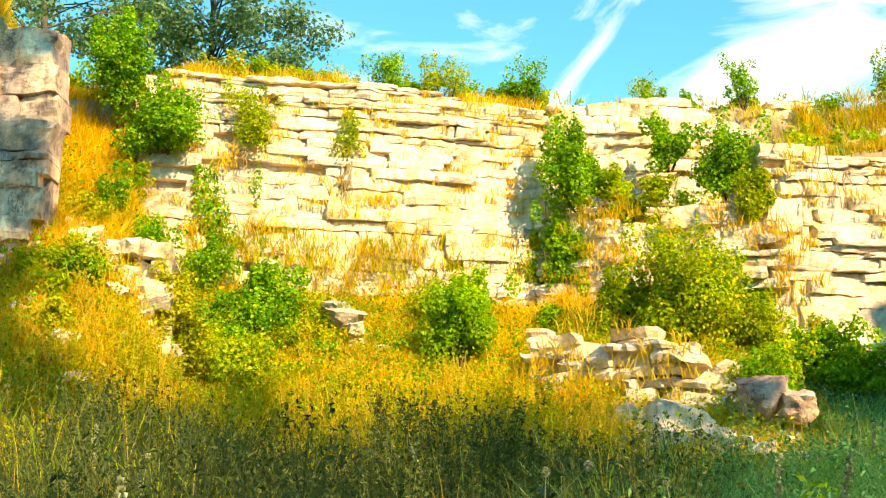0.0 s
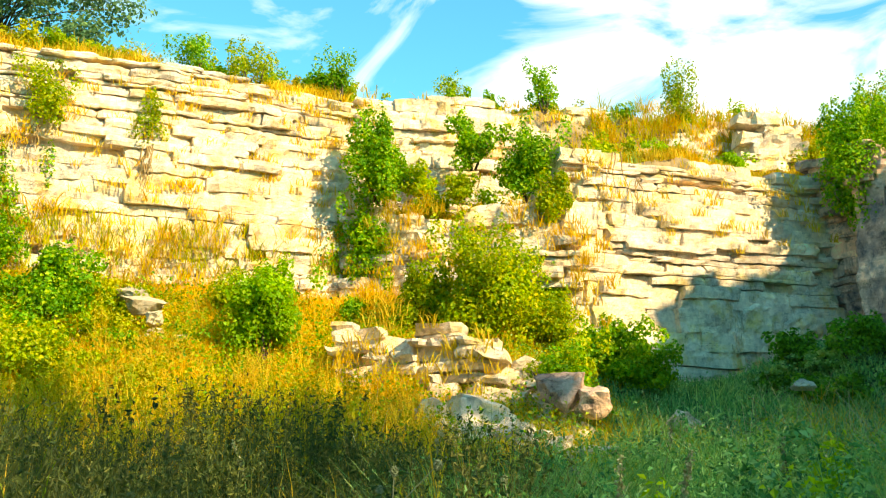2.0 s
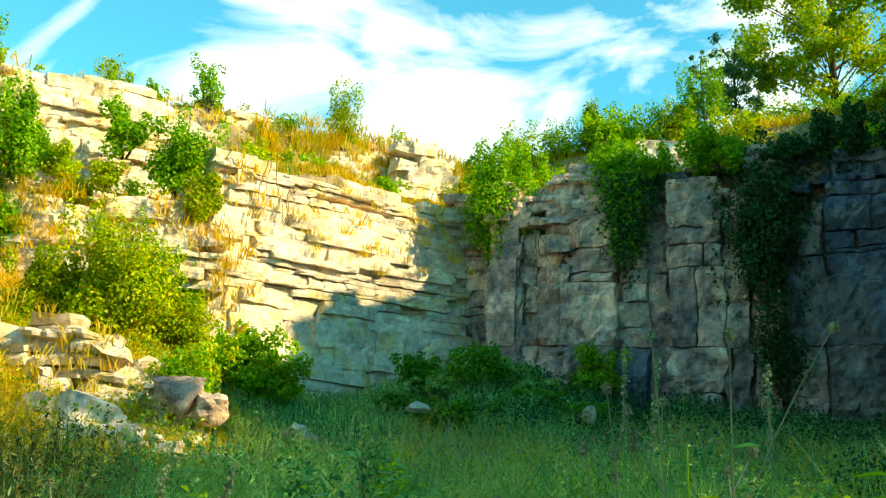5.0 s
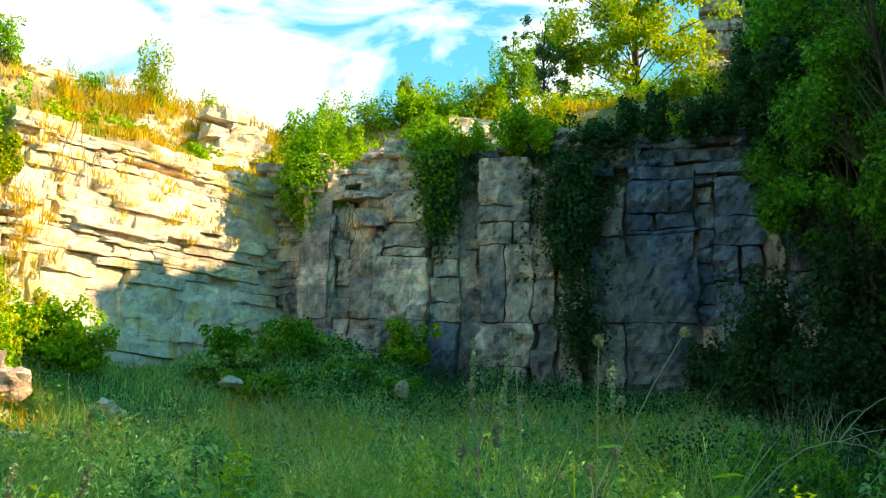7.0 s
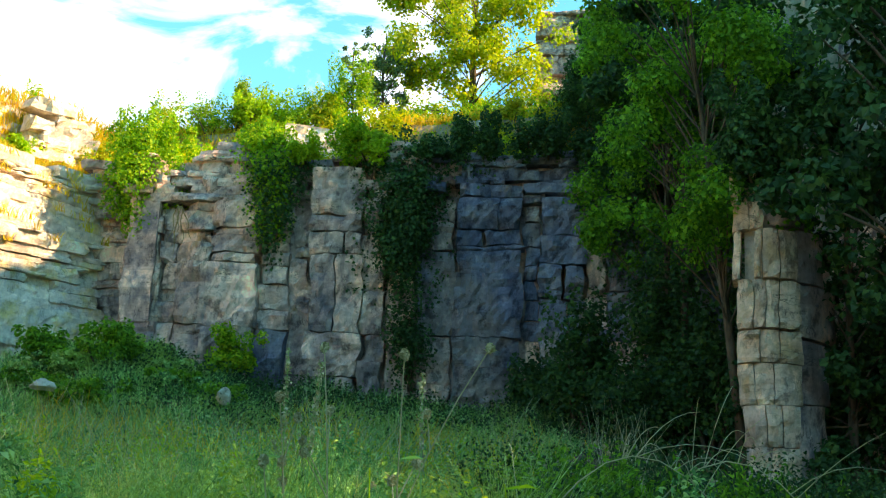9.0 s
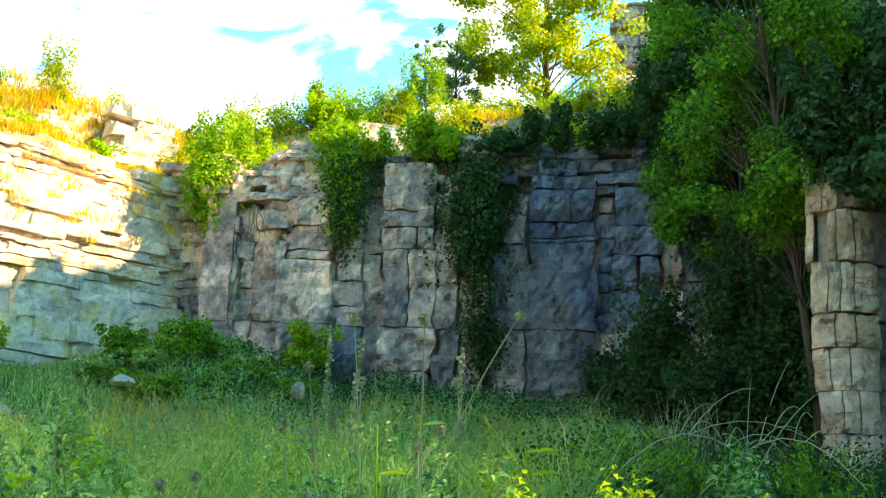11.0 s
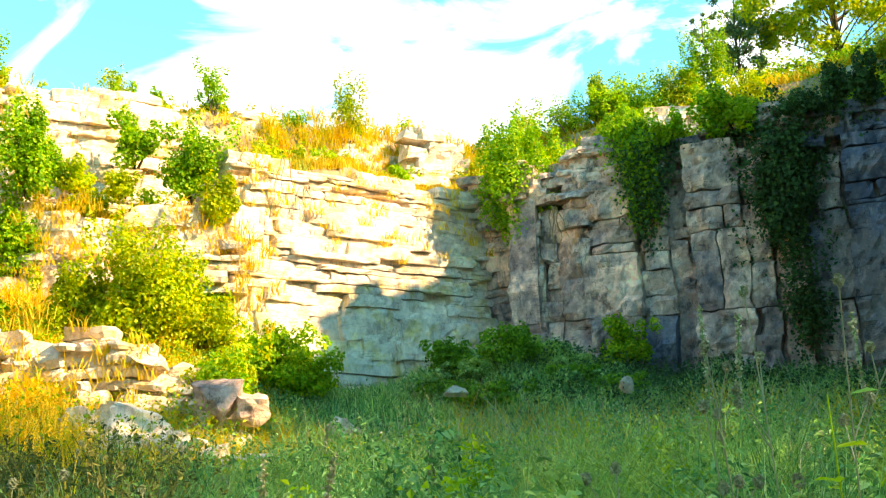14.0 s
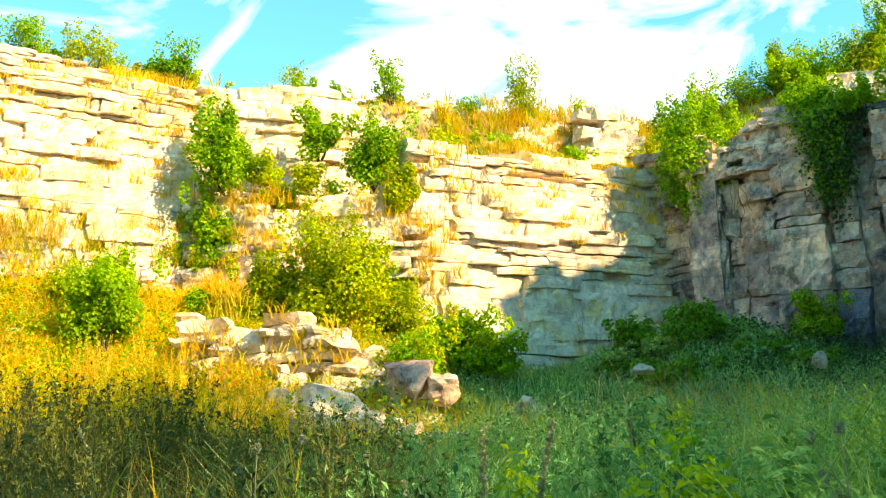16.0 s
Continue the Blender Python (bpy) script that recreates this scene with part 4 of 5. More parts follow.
for count, h0, h1, d0, d1, big, label in ((52, -4.5, 3.5, 14.6, 17.6, 0.55, "pale broken stone in the rubble below the outcrop"), (22, 15.5, 22, 16.5, 19.5, 0.30, "pale broken stone on the grassy scree"),
                                          (20, 27, 35, 14.8, 18, 0.34, "pale broken stone in the steep gully"), (10, 3, 10, 15.2, 16.6, 0.26, "pale broken stone below the outcrop")):
    for i in range(count):
        head, far = math.radians(RUBBLE_RNG.uniform(h0, h1)), RUBBLE_RNG.uniform(d0, d1)
        px, py = -math.sin(head) * far, math.cos(head) * far
        size = big * RUBBLE_RNG.uniform(0.35, 1.0)
        boulder(px, py, float(ground_z(px, py)) + 0.25 * size, size, label, LIMESTONE, int(RUBBLE_RNG.integers(9999)), (1.1, 0.85, 0.62), RUBBLE_RNG.uniform(0, 180), "rock")
rock_face("wall_outcrop", "pale broken limestone outcrop on the scree", (-2.6, 16.3), (0.1, 15.9), (2.1, 2.1), (4.1, 3.5), LIMESTONE, [(0.45, (0.16, 0.42), (0.35, 1.0)), (1.0, (0.08, 0.26), (0.2, 0.7))], 140, 41, 0.28, 0.16, skip=0.08, rough=0.14)
rock_face("wall_rubble", "sloping bank of pale broken limestone rubble", (-0.35, 15.75), (1.15, 15.35), (1.9, 1.9), (3.5, 2.75), LIMESTONE, [(1.0, (0.10, 0.36), (0.14, 0.6))], 120, 47, 0.6, 0.25, skip=0.14, rough=0.24)
rock_face("wall_corner_outcrop", "broken pale limestone at the foot of the flank", (-9.3, 14.5), (-7.7, 15.1), (3.8, 3.8), (6.0, 5.0), LIMESTONE, [(1.0, (0.10, 0.32), (0.15, 0.6))], 100, 42, 0.25, 0.2, skip=0.12, rough=0.16)
rock_face("wall_rim_outcrop", "small sunlit outcrop on the rim", (11.4, 22.9), (12.7, 22.2), (9.5, 9.5), (10.2, 10.1), LIMESTONE, THIN, 30, 43, 0.1, 0.08, rough=0.12)
rock_face("wall_rim_outcrop_far", "small sunlit outcrop on the rim", (6.1, 24.7), (7.5, 25.0), (8.8, 8.8), (9.65, 9.5), LIMESTONE, THIN, 30, 44, 0.1, 0.08, rough=0.12)
rock_face("wall_tower", "tall dark rock stack above the trees", (20.6, 24.6), (22.4, 23.0), (11.0, 11.0), (16.0, 16.4), WEATHERED_SHADE, MIXED, 60, 45, 0.02, 0.2)


# ---- grass ----
def blades(rng, p, high, wide, lean, simple=False):
    n = len(p)
    ang = rng.uniform(0, 2 * np.pi, n)
    side = np.stack([np.cos(ang), np.sin(ang), np.zeros(n)], 1) * (wide * rng.uniform(0.6, 1.3, n))[:, None]
    to = rng.uniform(0, 2 * np.pi, n)
    bend = np.stack([np.cos(to), np.sin(to), np.zeros(n)], 1) * (lean * high * rng.uniform(0.2, 1.3, n))[:, None]
    up = np.stack([np.zeros(n), np.zeros(n), high], 1)
    if simple:
        m1 = p + up * 0.6 + bend * 0.35
        v = np.stack([p - side, p + side, m1 - side * 0.8, m1 + side * 0.8, p + up * (1 - 0.15 * lean) + bend], 1).reshape(-1, 3)
        k = np.arange(n)[:, None] * 5
        return v, np.concatenate([k + t for t in ([0, 1, 3], [0, 3, 2], [2, 3, 4])], 1).reshape(-1, 3)
    m1, m2 = p + up * 0.5 + bend * 0.25, p + up * 0.82 + bend * 0.62
    v = np.stack([p - side, p + side, m1 - side * 0.8, m1 + side * 0.8, m2 - side * 0.5, m2 + side * 0.5, p + up * (1 - 0.15 * lean) + bend], 1).reshape(-1, 3)
    k = np.arange(n)[:, None] * 7
    f = np.concatenate([k + t for t in ([0, 1, 3], [0, 3, 2], [2, 3, 5], [2, 5, 4], [4, 5, 6])], 1).reshape(-1, 3)
    return v, f


def sector(rng, n, h0, h1, d0, d1, power=0.5, clump=0.0):
    """n places between two headings and two distances from the clearing's middle, in clumps."""
    m = max(1, n // 14) if clump else n
    a = np.radians(rng.uniform(h0, h1, m))
    d = d0 + (d1 - d0) * rng.random(m) ** power
    x, y = -np.sin(a) * d, np.cos(a) * d
    if clump:
        pick = rng.integers(m, size=n)
        x, y = x[pick] + rng.normal(0, clump, n), y[pick] + rng.normal(0, clump, n)
    return np.stack([x, y, ground_z(x, y) - 0.03], 1)


def grass(name, label, material, seed, n, where, high, wide, lean=0.35, clump=0.1, power=0.6, category="grass"):
    rng = np.random.default_rng(seed)
    p = sector(rng, n, *where, power=power, clump=clump)
    h = rng.uniform(*high, n) * (0.9 + 0.32 * np.sin(1.7 * p[:, 0] + 2.3 * np.sin(1.1 * p[:, 1])) + 0.2 * np.sin(3.7 * p[:, 1] - 2.9 * p[:, 0]))
    near = np.hypot(p[:, 0], p[:, 1])
    p, h, near = p[near > 1.6], h[near > 1.6], near[near > 1.6]
    return tagged(new(name, mesh_of(name, *blades(rng, p, h, wide, lean, where[2] >= 10), material)), label, category, kind="stuff")


def herbs(name, label, material, seed, n, where, high, leaf, clump=0.16, power=0.6, slim=0.4):
    rng = np.random.default_rng(seed)
    p = sector(rng, n, *where, power=power, clump=clump)
    p[:, 2] += rng.uniform(0.05, 1, n) ** 0.8 * rng.uniform(*high, n)
    d = rng.normal(0, 1, (n, 3)) + [0, 0, 0.5]
    d /= np.linalg.norm(d, axis=1)[:, None]
    return tagged(new(name, mesh_of(name, *leaves(rng, p, d, leaf, slim=slim), material)), label, "plants", kind="stuff")


def rim_places(rng, n, h0, h1, d0, d1, clump):
    """Places along the edge of the faces, d0 to d1 behind their foot line, in tufts."""
    m = max(1, n // 16)
    a = rng.uniform(h0, h1, m)
    d = land(a)[2] + rng.uniform(d0, d1, m)
    x, y = -np.sin(np.radians(a)) * d, np.cos(np.radians(a)) * d
    pick = rng.integers(m, size=n)
    jit = rng.normal(0, clump, n)
    r = np.radians(a[pick])
    x, y = x[pick] + np.cos(r) * jit * 1.6 - np.sin(r) * np.abs(jit) * 0.4, y[pick] + np.sin(r) * jit * 1.6 + np.cos(r) * np.abs(jit) * 0.4
    return np.stack([x, y, ground_z(x, y) - 0.03], 1)


def rim_grass(name, label, material, seed, n, where, high, wide, clump=0.12, leafy=0.0):
    rng = np.random.default_rng(seed)
    p = rim_places(rng, n, *where, clump)
    if leafy:
        p[:, 2] += rng.uniform(0, 1, n) * rng.uniform(*high, n)
        d = rng.normal(0, 1, (n, 3)) + [0, 0, 0.5]
        d /= np.linalg.norm(d, axis=1)[:, None]
        return tagged(new(name, mesh_of(name, *leaves(rng, p, d, leafy), material)), label, "plants", kind="stuff")
    return tagged(new(name, mesh_of(name, *blades(rng, p, rng.uniform(*high, n), wide, 0.6, True), material)), label, "grass", kind="stuff")


def face_tufts(name, label, material, seed, a, b, foot, top, tufts, batter=0.06, high=(0.1, 0.3)):
    """Tufts of grass rooted in the joints of a face."""
    rng = np.random.default_rng(seed)
    a, b = np.array(a, float), np.array(b, float)
    way = (b - a) / np.linalg.norm(b - a)
    out = np.array([way[1], -way[0]])
    s, u = rng.random(tufts), rng.random(tufts) ** 0.7
    pick = np.repeat(np.arange(tufts), 14)
    z = (foot[0] + (foot[1] - foot[0]) * s + u * ((top[0] - foot[0]) + ((top[1] - top[0]) - (foot[1] - foot[0])) * s))[pick]
    at = a + (b - a) * s[pick][:, None] + out * (0.0 - batter * (z - min(foot) + 0.5))[:, None] + way * rng.normal(0, 0.10, len(pick))[:, None]
    p = np.concatenate([at, z[:, None]], 1)
    v, f = blades(rng, p, rng.uniform(*high, len(pick)), 0.010, 0.9, True)
    v[:, :2] += out * 0.10
    return tagged(new(name, mesh_of(name, v, f, material)), label, "grass", kind="stuff")


def stalks(name, label, material, seed, n, where, high, leaf, per=16, wide=0.004, lean=0.25, power=0.7):
    """Upright herb stems with small leaves up their upper part."""
    rng = np.random.default_rng(seed)
    p = sector(rng, n, *where, power=power, clump=0.12)
    h = rng.uniform(*high, n) * (0.85 + 0.25 * np.sin(2.1 * p[:, 0] + 1.7 * np.sin(1.3 * p[:, 1])))
    bend = rng.normal(0, lean * 0.5, (n, 2)) * h[:, None]
    side = np.stack([np.cos(h * 50), np.sin(h * 50), 0 * h], 1) * wide
    rows = [p + np.concatenate([bend * u ** 2, (h * u * (1 - 0.1 * u))[:, None]], 1) for u in (0.0, 0.35, 0.7, 1.0)]
    v = np.stack([r + k * side * w for r, w in zip(rows, (1, 0.85, 0.6, 0.25)) for k in (-1, 1)], 1).reshape(-1, 3)
    k = np.arange(n)[:, None] * 8
    f = np.concatenate([k + t for t in ([0, 1, 3], [0, 3, 2], [2, 3, 5], [2, 5, 4], [4, 5, 7], [4, 7, 6])], 1).reshape(-1, 3)
    pick = np.repeat(np.arange(n), per)
    u = rng.uniform(0.3, 1.0, len(pick))
    at = p[pick] + np.concatenate([bend[pick] * (u ** 2)[:, None], (h[pick] * u * (1 - 0.1 * u))[:, None]], 1)
    d = rng.normal(0, 1, (len(pick), 3)) * [1, 1, 0.4]
    d /= np.linalg.norm(d, axis=1)[:, None]
    return tagged(new(name, mesh_of(name, *joined([(v, f), leaves(rng, at + d * leaf * 0.45, d, leaf, 0.1, 0.22)]), material)), label, "plants", kind="stuff")


grass("near_meadow_grass", "long arching green grass in the shaded meadow", MEADOW, 151, 30000, (-40, 4, 3.4, 9.5), (0.6, 1.02), 0.0024, 1.1, 0.14, 0.8)
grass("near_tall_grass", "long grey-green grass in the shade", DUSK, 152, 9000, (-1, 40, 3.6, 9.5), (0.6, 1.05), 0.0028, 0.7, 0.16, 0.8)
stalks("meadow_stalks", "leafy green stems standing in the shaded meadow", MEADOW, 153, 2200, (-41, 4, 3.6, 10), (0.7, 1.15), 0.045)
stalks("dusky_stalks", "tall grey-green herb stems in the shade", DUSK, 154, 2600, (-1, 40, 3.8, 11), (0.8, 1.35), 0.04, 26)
stalks("shade_stalks", "dark leafy herb stems under the trees", LEAFY, 157, 1300, (-60, -36, 3.6, 10.5), (0.6, 1.05), 0.05, 18)
# These leaves take a shade-dark colour in place of the meadow green.
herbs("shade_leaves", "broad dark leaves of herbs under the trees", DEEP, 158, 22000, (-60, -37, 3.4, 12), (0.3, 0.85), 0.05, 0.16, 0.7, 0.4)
stalks("sunlit_stalks", "tall yellowing herb stems at the edge of the sun", HERB, 155, 2400, (3, 38, 10, 15.5), (0.5, 1.15), 0.05, 18, 0.006)
stalks("golden_stalks", "tall golden dry stems on the sunlit scree", STRAW, 156, 2200, (3, 38, 10, 17), (0.5, 1.1), 0.035, 14, 0.006)
grass("meadow_grass", "soft green meadow grass on the shaded quarry floor", MEADOW, 51, 24000, (-42, 6, 2.2, 14), (0.2, 0.6), 0.0045, 0.9, 0.12, 0.75)
grass("far_meadow_grass", "green grass at the foot of the shaded face", MEADOW, 52, 42000, (-44, -3, 11, 22), (0.15, 0.45), 0.009, 0.6, 0.22)
grass("pale_meadow_stems", "thin pale stems in the shaded meadow", SEED, 63, 3600, (-46, 6, 3, 15), (0.45, 1.0), 0.003, 0.7, 0.4, 0.7)
# Under the trees the shade is put into the colour of herbs and grass.
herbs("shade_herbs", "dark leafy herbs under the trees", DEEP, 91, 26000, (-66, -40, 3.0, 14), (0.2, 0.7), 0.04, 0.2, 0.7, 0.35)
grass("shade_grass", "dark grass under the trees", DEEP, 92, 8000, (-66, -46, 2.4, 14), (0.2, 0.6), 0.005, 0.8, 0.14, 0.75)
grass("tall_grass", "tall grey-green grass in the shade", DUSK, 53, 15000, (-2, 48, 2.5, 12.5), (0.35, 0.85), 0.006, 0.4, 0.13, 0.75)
grass("tall_olive_grass", "tall yellowing grass in the shade", OLIVE, 64, 3000, (-2, 48, 3, 13), (0.4, 0.9), 0.006, 0.4, 0.13, 0.7)
grass("tall_straw", "tall dry straw stems in the shade", STRAW, 54, 1500, (0, 48, 4, 13), (0.6, 1.1), 0.004, 0.25, 0.15, 0.7)
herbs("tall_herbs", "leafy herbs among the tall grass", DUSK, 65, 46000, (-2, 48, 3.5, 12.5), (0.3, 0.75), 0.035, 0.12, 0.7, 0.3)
grass("golden_grass", "golden dry grass on the sunlit scree", STRAW, 55, 45000, (-6, 44, 12, 20.8), (0.15, 0.45), 0.009, 0.6, 0.25)
grass("rusty_grass", "rust-coloured dry grass tufts on the scree", GOLD, 56, 40000, (-5, 38, 14, 21), (0.2, 0.5), 0.010, 0.6, 0.2)
herbs("scree_herbs", "yellow-green herbs covering the sunlit scree", HERB, 57, 62000, (-5, 44, 10.5, 20.2), (0.15, 0.6), 0.055)
herbs("green_scree_herbs", "fresh green herbs among dry grass on the scree", GREEN, 73, 24000, (-5, 42, 11, 20), (0.15, 0.7), 0.055, 0.22)
herbs("near_meadow_herbs", "narrow-leaved green herbs in the shaded meadow", MEADOW, 74, 60000, (-41, 8, 3, 11), (0.25, 0.72), 0.05, 0.10, 0.75, 0.16)
herbs("fresh_meadow_herbs", "fresh green leafy clumps in the meadow", VIVID, 75, 30000, (-40, 4, 3.5, 14), (0.2, 0.6), 0.045, 0.14, 0.7, 0.3)
grass("meadow_straw", "dry straw blades in the shaded meadow", STRAW, 76, 7000, (-41, 4, 3, 16), (0.3, 0.75), 0.004, 0.8, 0.3, 0.7)
herbs("meadow_herbs", "green leafy herbs in the shaded meadow", MEADOW, 58, 60000, (-43, 2, 4, 21), (0.12, 0.45), 0.045)
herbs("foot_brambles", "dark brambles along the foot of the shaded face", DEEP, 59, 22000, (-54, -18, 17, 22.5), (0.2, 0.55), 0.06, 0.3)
rim_grass("rim_grass", "dry golden grass along the quarry rim", STRAW, 60, 26000, (-34, 40, 0.4, 1.8), (0.12, 0.4), 0.010)
rim_grass("rim_rusty_grass", "rust-coloured grass along the quarry rim", GOLD, 61, 16000, (-30, 36, 0.4, 1.6), (0.12, 0.4), 0.010)
rim_grass("upper_rim_grass", "dry golden grass on the upper rim", STRAW, 66, 22000, (-34, 36, 3.4, 5.0), (0.12, 0.4), 0.010)
rim_grass("rim_herbs", "green and yellow plants along the quarry rim", HERB, 62, 26000, (-30, 40, 0.4, 4.6), (0.1, 0.4), 0.01, 0.2, 0.05)
rim_grass("shaded_rim_herbs", "green plants along the rim of the shaded face", GREEN, 67, 40000, (-50, -17, 0.4, 4.6), (0.2, 0.9), 0.01, 0.25, 0.06)
rim_grass("shaded_rim_grass", "dry golden grass on the ground above the shaded face", STRAW, 160, 26000, (-44, -17, 0.5, 4.0), (0.15, 0.5), 0.010)
rim_grass("ledge_grass", "dry grass on the sloping ledge", STRAW, 77, 20000, (-20, 8, 0.3, 3.3), (0.12, 0.4), 0.010)
rim_grass("ledge_rusty_grass", "rust-coloured grass on the sloping ledge", GOLD, 78, 14000, (-20, 8, 0.3, 3.3), (0.12, 0.4), 0.010)
rim_grass("ledge_herbs", "yellow-green herbs on the sloping ledge", HERB, 79, 18000, (-20, 8, 0.3, 3.3), (0.1, 0.4), 0.01, 0.2, 0.05)
grass("gully_grass", "rust-coloured dry grass in the steep gully", GOLD, 80, 16000, (26, 37, 14.5, 21), (0.2, 0.5), 0.010, 0.7, 0.2)
face_tufts("lower_face_rusty_tufts", "rusty grass hanging over the foot of the sunlit face", GOLD, 82, (-9.6, 17.5), (-2.2, 21.7), (4.9, 5.1), (6.3, 6.3), 75, 0.02, (0.2, 0.5))
face_tufts("lower_face_tufts", "yellow-green grass hanging over the foot of the sunlit face", HERB, 83, (-9.6, 17.5), (-2.2, 21.7), (4.9, 5.1), (6.2, 6.2), 90, 0.02, (0.2, 0.5))
face_tufts("step_rusty_tufts", "rusty grass hanging over the low step", GOLD, 84, (-2.9, 20.9), (1.75, 20.4), (5.0, 4.8), (7.0, 6.6), 30, 0.02, (0.15, 0.45))
face_tufts("corner_rusty_tufts", "rusty grass on the corner of the buttress", GOLD, 85, (1.5, 20.2), (2.3, 20.55), (3.6, 3.6), (6.3, 6.0), 22, 0.02, (0.15, 0.45))
face_tufts("outcrop_tufts", "golden grass between the stones of the outcrop", STRAW, 86, (-2.7, 16.3), (0.1, 15.9), (2.6, 2.6), (4.4, 3.5), 30, 0.2, (0.15, 0.4))
herbs("meadow_seed_heads", "pale small seed heads over the shaded meadow", SEED, 87, 5000, (-60, 6, 3.5, 15), (0.45, 0.8), 0.022, 0.2, 0.7, 0.5)
face_tufts("main_face_tufts", "dry grass tufts in the joints of the sunlit face", STRAW, 68, (-9.6, 17.5), (-2.2, 21.7), (5.0, 5.2), (9.4, 9.3), 120)
face_tufts("main_face_rusty_tufts", "rusty grass tufts in the joints of the sunlit face", GOLD, 69, (-9.6, 17.5), (-2.2, 21.7), (5.0, 5.2), (9.4, 9.3), 90)
face_tufts("upper_face_tufts", "dry grass tufts on the upper tier", STRAW, 70, (-4.4, 22.0), (9.5, 26.7), (7.0, 8.2), (10.0, 9.7), 130, 0.1)
face_tufts("upper_face_golden_tufts", "golden grass overgrowing the upper tier above the buttress", GOLD, 161, (2.6, 24.3), (9.5, 26.6), (7.6, 8.2), (10.1, 10.0), 240, 0.1, (0.2, 0.55))
face_tufts("upper_face_green_tufts", "yellow-green plants overgrowing the upper tier", HERB, 162, (2.6, 24.3), (9.5, 26.6), (7.6, 8.2), (10.1, 10.0), 160, 0.1, (0.2, 0.5))
face_tufts("ledge_tufts", "dry grass tufts on the low step", STRAW, 71, (-2.9, 21.0), (1.75, 20.5), (5.3, 5.4), (6.9, 6.5), 60)
face_tufts("buttress_tufts", "dry grass tufts on the top beds of the buttress", STRAW, 72, (1.64, 20.4), (7.6, 23.1), (5.6, 6.0), (7.9, 7.9), 60)

# low shrubs scattered over the scree
SCREE = np.random.default_rng(81)
for _ in range(70):
    head, far = math.radians(SCREE.uniform(-4, 34)), SCREE.uniform(15.5, 20)
    px, py = -math.sin(head) * far, math.cos(head) * far
    wide = SCREE.uniform(0.5, 1.35)
    if far < 18.6 and math.radians(-3) < head < math.radians(14.5):
        continue        # the outcrop and the boulders stay bare
    shrub(px, py, float(ground_z(px, py)), wide * SCREE.uniform(0.6, 1.1), wide, (GREEN, OLIVE, HERB, OLIVE, HERB)[SCREE.integers(5)], "low sunlit shrub among dry grass on the scree", 0.052, dense=0.7, stems=3)


for i in range(18):
    px, py = SCREE.uniform(4.2, 8.0), SCREE.uniform(17.2, 20.8)
    if px < 5.5 and py > 20.2:
        continue
    shrub(px, py, float(ground_z(px, py)), SCREE.uniform(0.25, 0.5), SCREE.uniform(0.7, 1.2), (MEADOW, LEAFY, MEADOW)[i % 3], "low bramble and fern clump on the mound", 0.06, dense=1.1, stems=3)

# shrubs along the rims
for i in range(110):
    head = SCREE.uniform(-47, -16) if i < 40 else SCREE.uniform(-14, 34)
    far = float(land(head)[2]) + (SCREE.uniform(0.5, 4.5) if i < 40 else SCREE.choice([0.7, 3.8]) + SCREE.uniform(0, 0.8))
    px, py = -math.sin(math.radians(head)) * far, math.cos(math.radians(head)) * far
    tall = SCREE.uniform(0.5, 1.25) if i < 40 else SCREE.uniform(0.3, 0.8)
    shrub(px, py, float(ground_z(px, py)), tall, tall * SCREE.uniform(0.8, 1.5), (GREEN, HERB, VIVID, OLIVE)[SCREE.integers(4)], "leafy shrub in the overgrown band along the rim", 0.06, dense=0.65, stems=3)


# Leaf colour imitates the light: bright at the left end, shade-dark further right.
for i in range(3, 16):
    k = (i + SCREE.uniform(0.1, 0.9)) / 16
    px, py = 8.6 + 8.6 * k - 0.1, 20.9 - 7.0 * k - 0.1
    shrub(px, py, 7.75 + 0.5 * k, SCREE.uniform(0.7, 1.2), SCREE.uniform(0.8, 1.3), (GREEN, VIVID)[i % 2] if k < 0.35 else DEEP, "leafy plants hanging over the edge of the shaded face", 0.06, root=0.5, dense=0.8, stems=3)


# ---- roots hanging from the face ----
def hanging_roots(x, y, z, long, count, seed):
    rng = np.random.default_rng(seed)
    ob = thing("hanging_roots", (x, y, z), "bundle of bare roots hanging down the rock face", "roots")
    for _ in range(count):
        t = np.linspace(0, 1, 8)[:, None]
        side = rng.normal(0, 0.12)
        line = np.concatenate([side * (0.3 + 0.9 * t) + 0.03 * np.sin(9 * t + rng.uniform(0, 6)), -0.06 + 0.02 * np.sin(7 * t) + 0.12 * (1 - t), -long * rng.uniform(0.5, 1) * t], 1)
        part("root", mesh_of("root", *tube(line, 0.014, 0.005), ROOT, True), ob)
    return ob


hanging_roots(-6.25, 19.38, 7.75, 1.0, 9, 1)
hanging_roots(-7.95, 18.38, 7.9, 0.6, 6, 2)
hanging_roots(2.55, 20.72, 7.8, 1.4, 3, 3)
hanging_roots(3.0, 20.92, 7.3, 0.8, 3, 4)
hanging_roots(8.2, 20.95, 7.0, 1.1, 6, 5)


